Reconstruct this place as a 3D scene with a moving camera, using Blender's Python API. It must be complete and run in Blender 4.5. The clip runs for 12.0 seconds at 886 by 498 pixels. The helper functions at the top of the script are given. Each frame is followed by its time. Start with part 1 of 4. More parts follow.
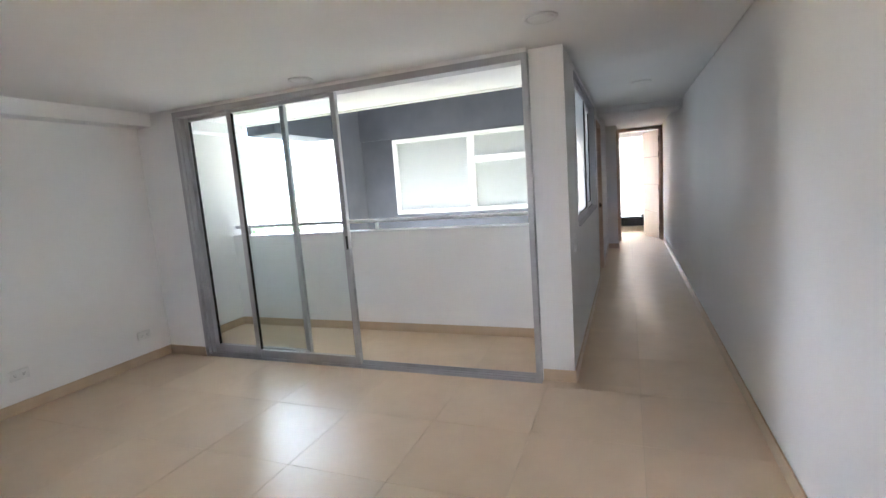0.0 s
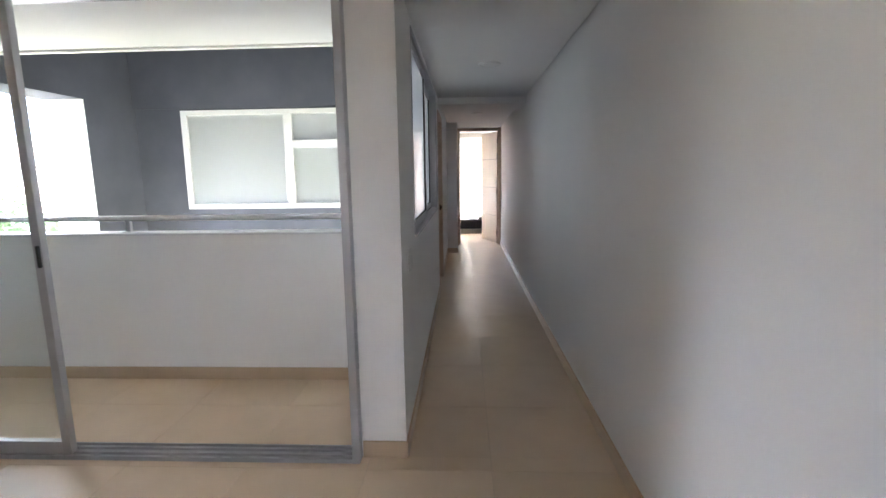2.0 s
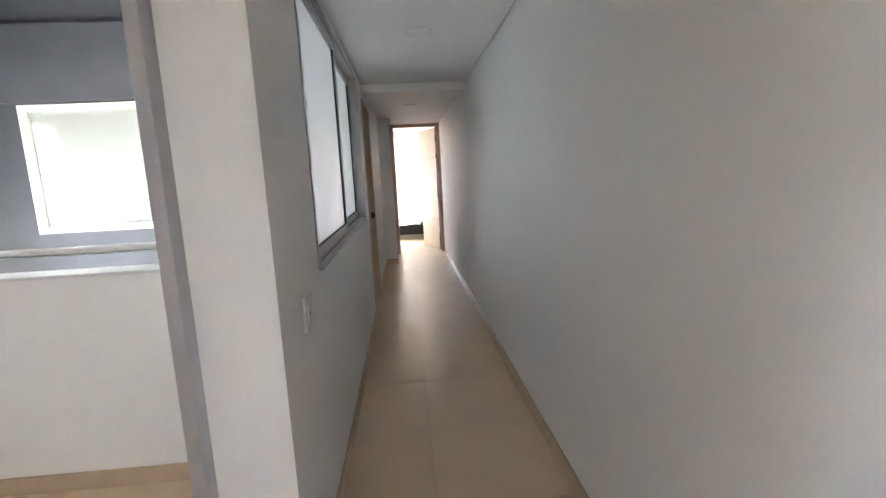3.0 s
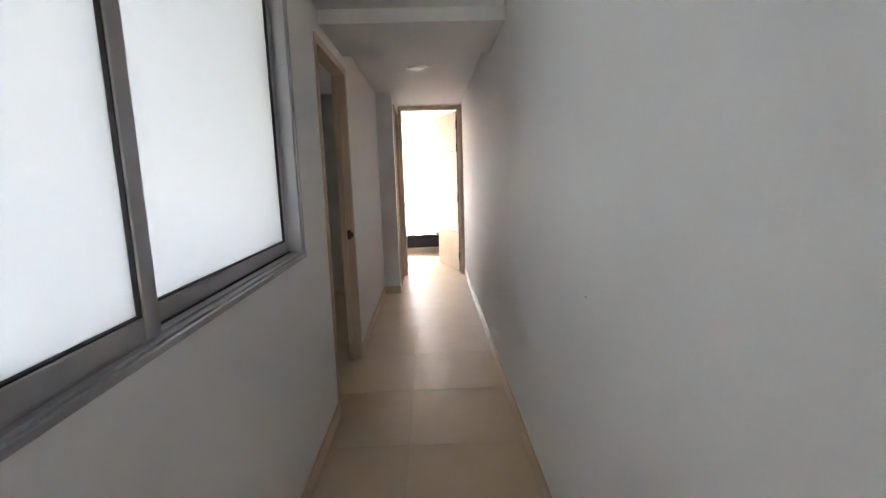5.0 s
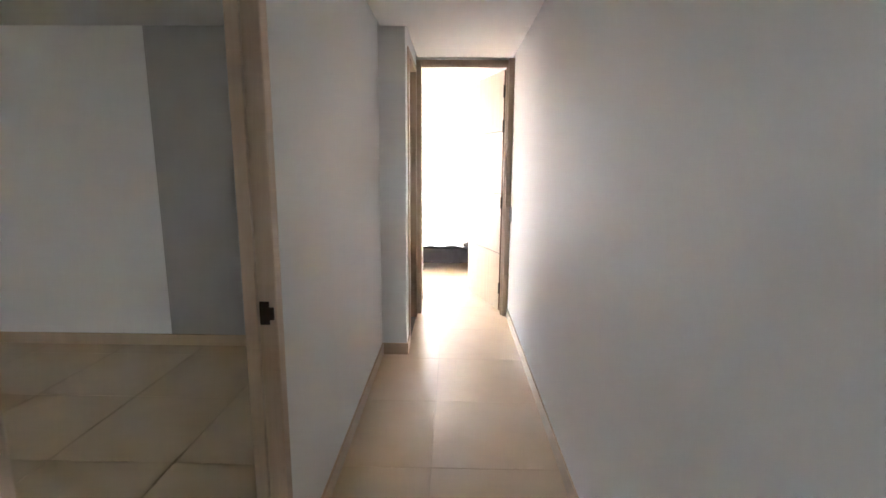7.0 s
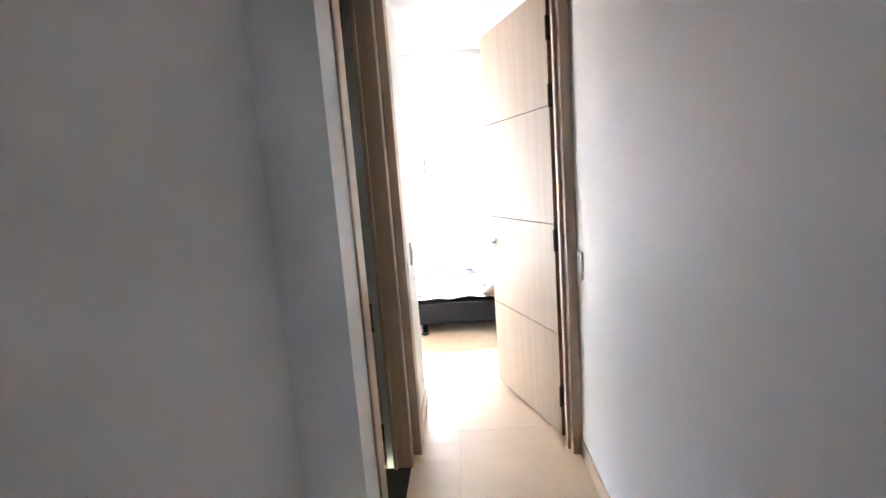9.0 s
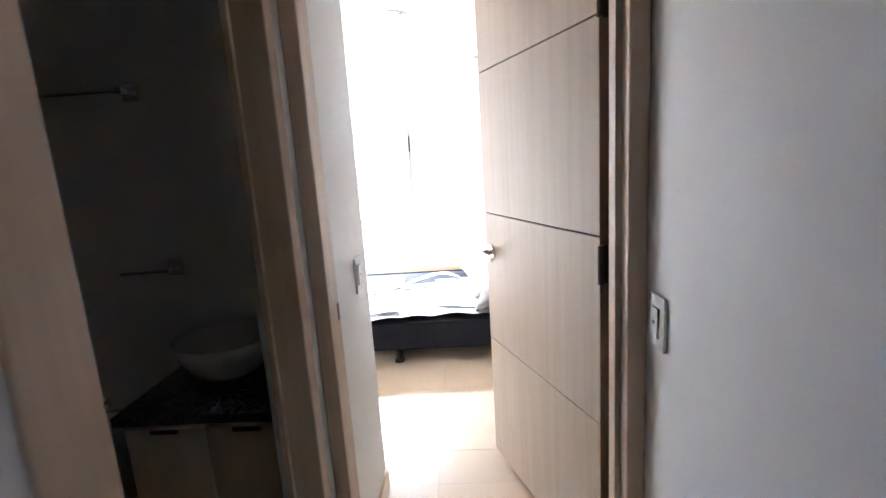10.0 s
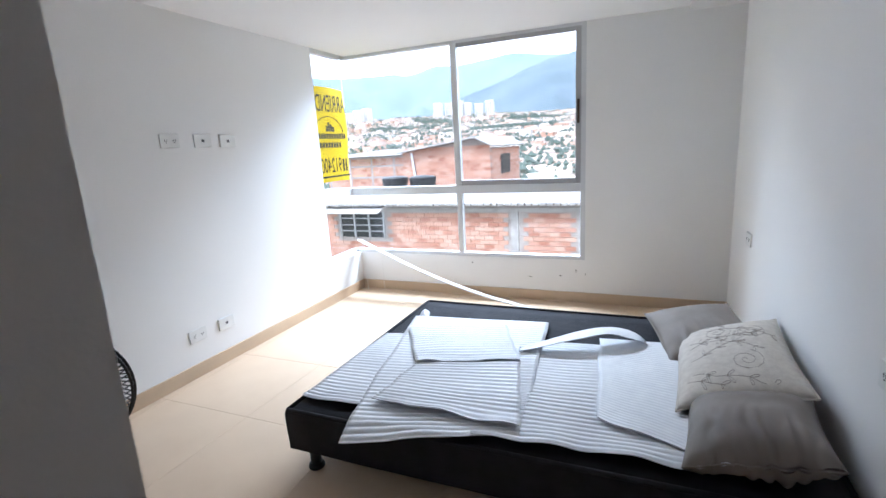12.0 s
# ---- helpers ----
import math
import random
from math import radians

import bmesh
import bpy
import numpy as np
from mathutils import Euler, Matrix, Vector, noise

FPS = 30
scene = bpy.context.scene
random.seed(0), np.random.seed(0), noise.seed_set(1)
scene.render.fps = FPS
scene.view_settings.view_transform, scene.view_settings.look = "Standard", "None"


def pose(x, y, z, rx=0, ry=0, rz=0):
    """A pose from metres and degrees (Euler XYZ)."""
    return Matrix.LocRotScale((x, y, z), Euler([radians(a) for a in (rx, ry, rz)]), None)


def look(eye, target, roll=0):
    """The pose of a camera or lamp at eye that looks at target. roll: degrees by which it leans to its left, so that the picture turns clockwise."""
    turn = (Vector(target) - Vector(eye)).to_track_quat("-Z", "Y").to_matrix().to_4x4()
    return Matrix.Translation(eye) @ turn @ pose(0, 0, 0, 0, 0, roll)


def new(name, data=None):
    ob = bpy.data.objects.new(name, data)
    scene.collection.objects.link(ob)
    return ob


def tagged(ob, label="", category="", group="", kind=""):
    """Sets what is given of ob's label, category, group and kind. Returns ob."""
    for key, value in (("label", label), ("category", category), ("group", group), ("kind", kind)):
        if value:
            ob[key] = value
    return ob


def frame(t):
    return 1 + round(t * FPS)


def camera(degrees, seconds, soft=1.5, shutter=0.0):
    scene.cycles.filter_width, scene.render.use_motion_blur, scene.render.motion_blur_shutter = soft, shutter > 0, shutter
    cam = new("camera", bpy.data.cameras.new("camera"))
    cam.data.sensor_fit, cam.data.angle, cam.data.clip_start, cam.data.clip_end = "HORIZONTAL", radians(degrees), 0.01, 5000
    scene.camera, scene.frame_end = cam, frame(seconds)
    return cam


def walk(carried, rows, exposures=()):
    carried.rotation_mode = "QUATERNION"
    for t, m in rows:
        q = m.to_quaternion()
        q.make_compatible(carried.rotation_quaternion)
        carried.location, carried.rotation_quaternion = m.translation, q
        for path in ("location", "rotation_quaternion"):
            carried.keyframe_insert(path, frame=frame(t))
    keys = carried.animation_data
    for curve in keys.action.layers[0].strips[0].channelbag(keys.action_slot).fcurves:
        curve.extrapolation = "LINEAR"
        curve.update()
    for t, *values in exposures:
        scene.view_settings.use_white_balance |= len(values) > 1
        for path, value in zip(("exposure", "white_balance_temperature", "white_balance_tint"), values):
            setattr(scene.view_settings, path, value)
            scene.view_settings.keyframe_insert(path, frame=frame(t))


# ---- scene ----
cam = camera(86.2, 12.0, shutter=0.12)
PATH = [
    (0, (-0.613, -3.059, 1.36), (-1.345, -1.217, 1.089), -4.3),
    (0.5, (-0.615, -2.954, 1.346), (-1.226, -1.072, 1.059), -3.6),
    (1, (-0.552, -2.749, 1.337), (-1.004, -0.818, 1.075), -2.5),
    (1.5, (-0.627, -2.423, 1.328), (-0.92, -0.461, 1.069), -0.5),
    (2, (-0.683, -2.048, 1.319), (-0.772, -0.074, 1.006), -0.8),
    (2.5, (-0.599, -1.644, 1.326), (-0.591, 0.336, 1.045), -4.4),
    (3, (-0.619, -1.204, 1.311), (-0.474, 0.766, 0.996), -2.9),
    (5, (-0.418, 0.725, 1.297), (-0.373, 2.7, 0.983), -1.8),
    (5.5, (-0.415, 1.204, 1.297), (-0.432, 3.182, 1.002), 0.4),
    (6, (-0.471, 1.745, 1.309), (-0.346, 3.714, 0.981), -0.2),
    (6.5, (-0.441, 2.175, 1.301), (-0.437, 4.148, 0.973), -1.4),
    (6.7, (-0.455, 2.417, 1.303), (-0.495, 4.385, 0.948), 0.4),
    (8.3, (-0.568, 3.947, 1.262), (-0.56, 5.923, 0.953), -0.9),
    (8.5, (-0.577, 4.144, 1.278), (-0.498, 6.113, 0.937), -0.9),
    (9, (-0.473, 4.697, 1.3), (-0.57, 6.673, 1.003), -4.3),
    (9.5, (-0.444, 5.14, 1.26), (-0.548, 7.109, 0.925), -1.6),
    (10, (-0.412, 5.674, 1.271), (-0.497, 7.637, 0.899), -3.8),
    (10.5, (-0.382, 6.116, 1.279), (-0.743, 8.045, 0.895), -3.0),
    (11, (-0.469, 6.551, 1.273), (-0.744, 8.498, 0.909), -1.9),
    (11.5, (-0.468, 6.907, 1.28), (-0.962, 8.817, 0.947), -4.2),
    (12, (-0.489, 7.187, 1.254), (-1.255, 8.986, 0.833), -3.2),
]
walk(cam, [(t, look(eye, target, roll)) for t, eye, target, roll in PATH],
     [(0, 4.65, 5800, 14), (1, 4.45, 5850, 15), (2, 4.35, 5900, 15), (3, 4.9, 6150, 14), (5, 5.1, 6350, 15), (5.5, 5.1, 6400, 15), (6.5, 5.6, 6300, 14), (8.5, 5.4, 5750, 11),
      (9.5, 4.5, 5550, 11), (10.5, 3.7, 5250, 11), (11, 2.95, 5200, 9), (11.5, 2.2, 5200, 8), (12, 1.5, 5300, 9)])

# ---- light ----
world = bpy.data.worlds.new("sky")
scene.world = world
world.use_nodes = True
wn, wl = world.node_tree.nodes, world.node_tree.links
sky = wn.new("ShaderNodeTexSky")
sky.sky_type, sky.sun_disc = "NISHITA", False
sky.sun_elevation, sky.sun_rotation = radians(52), radians(200)
sky.dust_density, sky.air_density = 4.0, 1.0
sky_bg = wn["Background"]
sky_bg.inputs["Strength"].default_value = 0.15
# broken cloud cover: white cloud over the blue sky
cloud_co = wn.new("ShaderNodeTexCoord")
cloud_noise = wn.new("ShaderNodeTexNoise")
cloud_noise.inputs["Scale"].default_value, cloud_noise.inputs["Detail"].default_value = 3.0, 8.0
wl.new(cloud_co.outputs["Generated"], cloud_noise.inputs["Vector"])
cloud_ramp = wn.new("ShaderNodeValToRGB")
cloud_ramp.color_ramp.elements[0].position, cloud_ramp.color_ramp.elements[1].position = 0.3, 0.6
cloud_ramp.color_ramp.elements[0].color = (0.84, 0.84, 0.84, 1)
cloud_ramp.color_ramp.elements[1].color = (0.95, 0.95, 0.95, 1)
wl.new(cloud_noise.outputs["Fac"], cloud_ramp.inputs["Fac"])
cloud_mix = wn.new("ShaderNodeMix")
cloud_mix.data_type = "RGBA"
wl.new(cloud_ramp.outputs["Color"], cloud_mix.inputs["Factor"])
wl.new(sky.outputs["Color"], cloud_mix.inputs["A"])
cloud_mix.inputs["B"].default_value = (11.5, 11.8, 12.3, 1)
wl.new(cloud_mix.outputs["Result"], sky_bg.inputs["Color"])

sun = new("sun", bpy.data.lights.new("sun", "SUN"))
sun.data.energy, sun.data.angle, sun.data.color = 2.6, radians(14), (1.0, 0.96, 0.9)
sun.matrix_world = look((0, 0, 30), (8, 17, 0))


def added_sky_lamp(at, target, width, height, watts, colour):
    """An added area lamp that stands in for sky light at a window."""
    lamp = new("added_sky_light", bpy.data.lights.new("added_sky_light", "AREA"))
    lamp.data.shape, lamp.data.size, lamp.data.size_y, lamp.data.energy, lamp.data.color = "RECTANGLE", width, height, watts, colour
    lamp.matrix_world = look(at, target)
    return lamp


added_sky_lamp((-1.14, 1.61, 1.54), (0, 1.61, 1.54), 1.95, 1.05, 0.4, (0.97, 0.985, 1.0))       # added lamp behind the frosted corridor window, in place of sky light
added_sky_lamp((-1.75, 12.3, 3.3), (-1.2, 8.7, 0.2), 2.9, 1.05, 200, (0.93, 0.97, 1.0))        # added lamp outside, high over the corner window, to boost the bedroom's daylight


# ---- materials ----
def material(name, base, rough=0.5, metal=0.0, spec=0.5, second=None, scale=6.0, detail=6.0, bump=0.0, bump_scale=200.0,
             stretch=(1, 1, 1), amount=1.0, per_object=0.0, transmission=0.0, coat=0.0, rough_var=0.0):
    m = bpy.data.materials.new(name)
    m.use_nodes = True
    nt = m.node_tree
    p = nt.nodes["Principled BSDF"]
    p.inputs["Roughness"].default_value, p.inputs["Metallic"].default_value = rough, metal
    p.inputs["Specular IOR Level"].default_value = spec
    p.inputs["Transmission Weight"].default_value, p.inputs["Coat Weight"].default_value = transmission, coat
    co = nt.nodes.new("ShaderNodeTexCoord")
    mp = nt.nodes.new("ShaderNodeMapping")
    mp.inputs["Scale"].default_value = stretch
    nt.links.new(co.outputs["Object"], mp.inputs["Vector"])
    big = nt.nodes.new("ShaderNodeTexNoise")
    big.inputs["Scale"].default_value, big.inputs["Detail"].default_value = scale, detail
    nt.links.new(mp.outputs["Vector"], big.inputs["Vector"])
    mix = nt.nodes.new("ShaderNodeMix")
    mix.data_type = "RGBA"
    second = second or tuple(c * 0.93 for c in base)
    mix.inputs["A"].default_value, mix.inputs["B"].default_value = (*base, 1), (*second, 1)
    ramp = nt.nodes.new("ShaderNodeMapRange")
    ramp.inputs["From Min"].default_value, ramp.inputs["From Max"].default_value = 0.35, 0.68
    ramp.inputs["To Max"].default_value = amount
    nt.links.new(big.outputs["Fac"], ramp.inputs["Value"])
    nt.links.new(ramp.outputs["Result"], mix.inputs["Factor"])
    colour = mix.outputs["Result"]
    if per_object:
        info = nt.nodes.new("ShaderNodeObjectInfo")
        var = nt.nodes.new("ShaderNodeMapRange")
        var.inputs["To Min"].default_value, var.inputs["To Max"].default_value = 1 - per_object, 1 + per_object
        nt.links.new(info.outputs["Random"], var.inputs["Value"])
        hsv = nt.nodes.new("ShaderNodeHueSaturation")
        nt.links.new(var.outputs["Result"], hsv.inputs["Value"])
        nt.links.new(colour, hsv.inputs["Color"])
        colour = hsv.outputs["Color"]
    nt.links.new(colour, p.inputs["Base Color"])
    if rough_var:
        rv = nt.nodes.new("ShaderNodeMapRange")
        rv.inputs["To Min"].default_value, rv.inputs["To Max"].default_value = rough - rough_var, rough + rough_var
        nt.links.new(big.outputs["Fac"], rv.inputs["Value"])
        nt.links.new(rv.outputs["Result"], p.inputs["Roughness"])
    if bump:
        fine = nt.nodes.new("ShaderNodeTexNoise")
        fine.inputs["Scale"].default_value, fine.inputs["Detail"].default_value = bump_scale, 3.0
        nt.links.new(mp.outputs["Vector"], fine.inputs["Vector"])
        bn = nt.nodes.new("ShaderNodeBump")
        bn.inputs["Strength"].default_value, bn.inputs["Distance"].default_value = bump, 0.002
        nt.links.new(fine.outputs["Fac"], bn.inputs["Height"])
        nt.links.new(bn.outputs["Normal"], p.inputs["Normal"])
    return m


def clear_glass(name, tint=(0.93, 0.96, 0.96), gloss=0.06):
    m = bpy.data.materials.new(name)
    m.use_nodes = True
    nt = m.node_tree
    out = nt.nodes["Material Output"]
    nt.nodes.remove(nt.nodes["Principled BSDF"])
    clear, shine, mix = nt.nodes.new("ShaderNodeBsdfTransparent"), nt.nodes.new("ShaderNodeBsdfGlossy"), nt.nodes.new("ShaderNodeMixShader")
    clear.inputs["Color"].default_value = (*tint, 1)
    shine.inputs["Roughness"].default_value = 0.01
    lw = nt.nodes.new("ShaderNodeLayerWeight")
    lw.inputs["Blend"].default_value = 0.5
    pw = nt.nodes.new("ShaderNodeMath")
    pw.operation = "POWER"
    pw.inputs[1].default_value = 4.0
    ad = nt.nodes.new("ShaderNodeMath")
    ad.operation = "MULTIPLY_ADD"
    ad.inputs[1].default_value, ad.inputs[2].default_value = 0.5, gloss * 0.4
    nt.links.new(lw.outputs["Facing"], pw.inputs[0])
    nt.links.new(pw.outputs["Value"], ad.inputs[0])
    nt.links.new(ad.outputs["Value"], mix.inputs["Fac"])
    nt.links.new(clear.outputs["BSDF"], mix.inputs[1])
    nt.links.new(shine.outputs["BSDF"], mix.inputs[2])
    nt.links.new(mix.outputs["Shader"], out.inputs["Surface"])
    return m


def frosted_glass(name):
    m = bpy.data.materials.new(name)
    m.use_nodes = True
    nt = m.node_tree
    out = nt.nodes["Material Output"]
    nt.nodes.remove(nt.nodes["Principled BSDF"])
    dif, tra, glo = nt.nodes.new("ShaderNodeBsdfDiffuse"), nt.nodes.new("ShaderNodeBsdfTranslucent"), nt.nodes.new("ShaderNodeBsdfGlossy")
    a, b = nt.nodes.new("ShaderNodeMixShader"), nt.nodes.new("ShaderNodeMixShader")
    dif.inputs["Color"].default_value, tra.inputs["Color"].default_value = (0.77, 0.8, 0.82, 1), (0.68, 0.7, 0.72, 1)
    glo.inputs["Roughness"].default_value = 0.05
    a.inputs["Fac"].default_value = 0.6
    nt.links.new(dif.outputs["BSDF"], a.inputs[1])
    nt.links.new(tra.outputs["BSDF"], a.inputs[2])
    lw = nt.nodes.new("ShaderNodeLayerWeight")
    pw = nt.nodes.new("ShaderNodeMath")
    pw.operation = "POWER"
    pw.inputs[1].default_value = 3.0
    ad = nt.nodes.new("ShaderNodeMath")
    ad.operation = "MULTIPLY_ADD"
    ad.inputs[1].default_value, ad.inputs[2].default_value = 0.5, 0.05
    nt.links.new(lw.outputs["Facing"], pw.inputs[0])
    nt.links.new(pw.outputs["Value"], ad.inputs[0])
    nt.links.new(ad.outputs["Value"], b.inputs["Fac"])
    nt.links.new(a.outputs["Shader"], b.inputs[1])
    nt.links.new(glo.outputs["BSDF"], b.inputs[2])
    nt.links.new(b.outputs["Shader"], out.inputs["Surface"])
    return m


PAINT = material("white_wall_paint", (0.865, 0.857, 0.84), 0.55, spec=0.35, second=(0.84, 0.832, 0.815), scale=1.3, bump=0.25, bump_scale=130)
CEIL = material("white_ceiling_paint", (0.875, 0.87, 0.86), 0.75, spec=0.3, second=(0.85, 0.845, 0.835), scale=0.9, bump=0.12, bump_scale=160)
TILE = material("beige_porcelain_tile", (0.67, 0.515, 0.36), 0.325, spec=0.35, second=(0.64, 0.485, 0.335), scale=5, detail=8, per_object=0.03, bump=0.03, bump_scale=60, rough_var=0.03)
GROUT = material("tile_grout", (0.52, 0.41, 0.285), 0.9, scale=30, bump=0.3)
SKIRT = material("beige_skirting_tile", (0.58, 0.44, 0.3), 0.3, second=(0.54, 0.41, 0.28), scale=7, bump=0.05, bump_scale=80)
ALU = material("satin_aluminium", (0.46, 0.455, 0.465), 0.4, metal=0.5, second=(0.42, 0.415, 0.425), scale=4, bump=0.03, bump_scale=500, rough_var=0.04)
# same aluminium with its colour lifted for light the inner faces don't get
LIFTED_ALU = material("light_lifted_aluminium", (0.7, 0.71, 0.72), 0.42, metal=0.25, second=(0.65, 0.66, 0.67), scale=5, bump=0.03, bump_scale=500)
WHITE_ALU = material("white_window_profile", (0.75, 0.75, 0.76), 0.4, second=(0.68, 0.68, 0.69), scale=8)
RUBBER = material("black_rubber_gasket", (0.02, 0.02, 0.02), 0.7)
GLASS = clear_glass("window_glass")
# grey tint added to dim the daylit view through the bedroom's clear panes
TINTED = clear_glass("view_dimming_glass", (0.8, 0.805, 0.81))
FROST = frosted_glass("frosted_glass")
GREY = material("dark_grey_facade_paint", (0.105, 0.11, 0.14), 0.8, spec=0.2, second=(0.085, 0.09, 0.115), scale=2.5, bump=0.5, bump_scale=60)
WOOD = material("light_oak_veneer", (0.65, 0.54, 0.425), 0.42, second=(0.585, 0.475, 0.365), scale=4, detail=10, stretch=(9, 9, 0.35), bump=0.06, bump_scale=60, per_object=0.02)
WOOD_EDGE = material("brown_door_edge", (0.28, 0.16, 0.09), 0.5, second=(0.22, 0.12, 0.07), scale=6, stretch=(8, 8, 0.6), bump=0.1)
FRAME_WOOD = material("oak_door_frame", (0.58, 0.43, 0.315), 0.45, second=(0.51, 0.37, 0.265), scale=5, detail=9, stretch=(9, 9, 0.5), bump=0.12, bump_scale=60)
GROOVE = material("dark_groove", (0.05, 0.03, 0.02), 0.8)
CHROME = material("polished_chrome", (0.75, 0.75, 0.76), 0.12, metal=1.0, scale=12)
BRONZE = material("dark_bronze_hardware", (0.09, 0.06, 0.045), 0.4, metal=0.8, scale=15)
PLASTIC = material("white_switch_plastic", (0.8, 0.8, 0.78), 0.3, scale=20)
BLACK_PLASTIC = material("black_plastic", (0.015, 0.015, 0.016), 0.4, scale=20)
SLOT = material("dark_slot", (0.14, 0.14, 0.14), 0.7)
DIFFUSER = material("opal_lamp_diffuser", (0.85, 0.85, 0.83), 0.35, scale=10)
BED_BLACK = material("black_bed_fabric", (0.012, 0.012, 0.015), 0.8, spec=0.2, second=(0.02, 0.02, 0.025), scale=14, bump=0.6, bump_scale=500)
FOAM = material("white_packing_foam", (0.8, 0.81, 0.83), 0.5, second=(0.74, 0.75, 0.78), scale=25, bump=0.5, bump_scale=220)
PILLOW_GREY = material("taupe_velvet", (0.25, 0.217, 0.19), 0.75, second=(0.2, 0.172, 0.15), scale=6, bump=0.4, bump_scale=400)
PILLOW_BEIGE = material("beige_pillow_cotton", (0.6, 0.55, 0.48), 0.85, second=(0.52, 0.47, 0.41), scale=40, bump=0.6, bump_scale=300)
THREAD = material("dark_embroidery_thread", (0.34, 0.3, 0.26), 0.8)
GRANITE = material("black_granite", (0.03, 0.028, 0.027), 0.2, second=(0.09, 0.085, 0.08), scale=90)
CERAMIC = material("white_ceramic", (0.82, 0.82, 0.81), 0.1, scale=4)
# base colour darkened to stand in for the shade of the unlit bathroom
BATH_TILE = material("shade_darkened_bath_wall", (0.47, 0.45, 0.42), 0.5, scale=2, bump=0.2, bump_scale=130)
DARK_TILE = material("dark_brown_floor_tile", (0.06, 0.045, 0.035), 0.3, second=(0.09, 0.07, 0.055), scale=12)


# ---- shapes ----
def box(bm, x0, x1, y0, y1, z0, z1, bevel=0.0):
    """Adds a box between the given corners to bm; bevel rounds its edges."""
    vs = [bm.verts.new((x, y, z)) for z in (z0, z1) for y in (y0, y1) for x in (x0, x1)]
    fs = [bm.faces.new([vs[i] for i in f]) for f in ((0, 2, 3, 1), (4, 5, 7, 6), (0, 1, 5, 4), (2, 6, 7, 3), (0, 4, 6, 2), (1, 3, 7, 5))]
    if bevel:
        edges = list({e for f in fs for e in f.edges})
        bmesh.ops.bevel(bm, geom=edges, offset=bevel, segments=2, affect="EDGES", profile=0.5)
    return bm


def rod(bm, a, b, r, sides=12, r2=None):
    """Adds a round rod from a to b."""
    a, b = Vector(a), Vector(b)
    m = (b - a).to_track_quat("Z", "Y").to_matrix().to_4x4()
    m.translation = (a + b) / 2
    bmesh.ops.create_cone(bm, cap_ends=True, segments=sides, radius1=r, radius2=r if r2 is None else r2, depth=(b - a).length, matrix=m)
    return bm


def lathe(bm, profile, centre, sides=32):
    """Turns a profile of (radius, height) round the vertical through centre."""
    rings = []
    for r, z in profile:
        rings.append([bm.verts.new((centre[0] + r * math.cos(2 * math.pi * i / sides), centre[1] + r * math.sin(2 * math.pi * i / sides), centre[2] + z)) for i in range(sides)])
    for p, q in zip(rings, rings[1:]):
        for i in range(sides):
            bm.faces.new((p[i], p[(i + 1) % sides], q[(i + 1) % sides], q[i]))
    bm.faces.new(rings[0][::-1])
    bm.faces.new(rings[-1])
    return bm


def mesh_from(name, bm, mat, smooth=False):
    me = bpy.data.meshes.new(name)
    bmesh.ops.recalc_face_normals(bm, faces=bm.faces)
    bm.to_mesh(me)
    bm.free()
    me.materials.append(mat)
    if smooth:
        for p in me.polygons:
            p.use_smooth = True
    return me


def part(name, bm, mat, parent=None, label="", smooth=False):
    ob = new(name, mesh_from(name, bm, mat, smooth))
    if parent:
        ob.parent = parent
        if not parent.data:
            ob.matrix_parent_inverse = parent.matrix_basis.inverted()
    if label:
        tagged(ob, label)
    return ob


def thing(name, at, label, category, group="", kind=""):
    """An Empty at the base of a thing; its parts are given in world places."""
    ob = new(name)
    ob.empty_display_size = 0.05
    ob.matrix_basis = pose(*at)
    return tagged(ob, label, category, group, kind)


def slab(name, boxes, mat, label, category, bevel=0.0):
    """A piece of the setting made of one or more boxes."""
    bm = bmesh.new()
    for b in boxes:
        box(bm, *b, bevel)
    return tagged(part(name, bm, mat), label, category, kind="structure")


# ---- structure: floor plan in metres, corridor along y, its one long wall at x = 0 ----
H = 2.14          # ceiling of living room and corridor
TOP = 2.45        # top of the walls
XL = -0.96        # corridor wall with window and doors
slab("wall_right", [(0, 0.16, -5.0, 6.735, -0.1, TOP)], PAINT, "long plain white painted wall of the corridor", "wall")
slab("wall_left", [(-1.17, XL, 0, 0.58, -0.1, TOP), (-1.17, XL, 0.58, 2.70, -0.1, 0.975), (-1.17, XL, 0.58, 2.70, 2.095, TOP),
     (-1.17, XL, 2.70, 3.165, -0.1, TOP), (-1.03, XL, 3.165, 4.02, 2.0, TOP), (-1.03, XL, 4.02, 5.87, -0.1, TOP)], PAINT,
     "white painted corridor wall with a window and a doorway", "wall")
slab("wall_jog", [(-1.10, -0.79, 5.87, 6.02, -0.1, TOP), (-0.87, -0.79, 6.02, 6.728, 2.06, TOP), (-0.87, -0.79, 6.728, 6.735, -0.1, TOP)], PAINT,
     "short white wall stepping into the corridor beside the bathroom door", "wall")
slab("wall_bedroom_entry", [(-0.91, 0.25, 6.735, 6.86, 2.13, TOP), (0.0, 0.25, 6.735, 6.86, -0.1, 2.13), (-0.91, -0.79, 6.735, 6.86, -0.1, 2.13),
     (-0.91, -0.77, 6.86, 7.27, -0.1, TOP), (-3.04, -0.77, 7.27, 7.35, -0.1, TOP)], PAINT, "white wall round the bedroom doorway", "wall")
slab("wall_bedroom_right", [(0.09, 0.25, 6.86, 11.025, -0.1, TOP)], PAINT, "plain white bedroom wall behind the pillows", "wall")
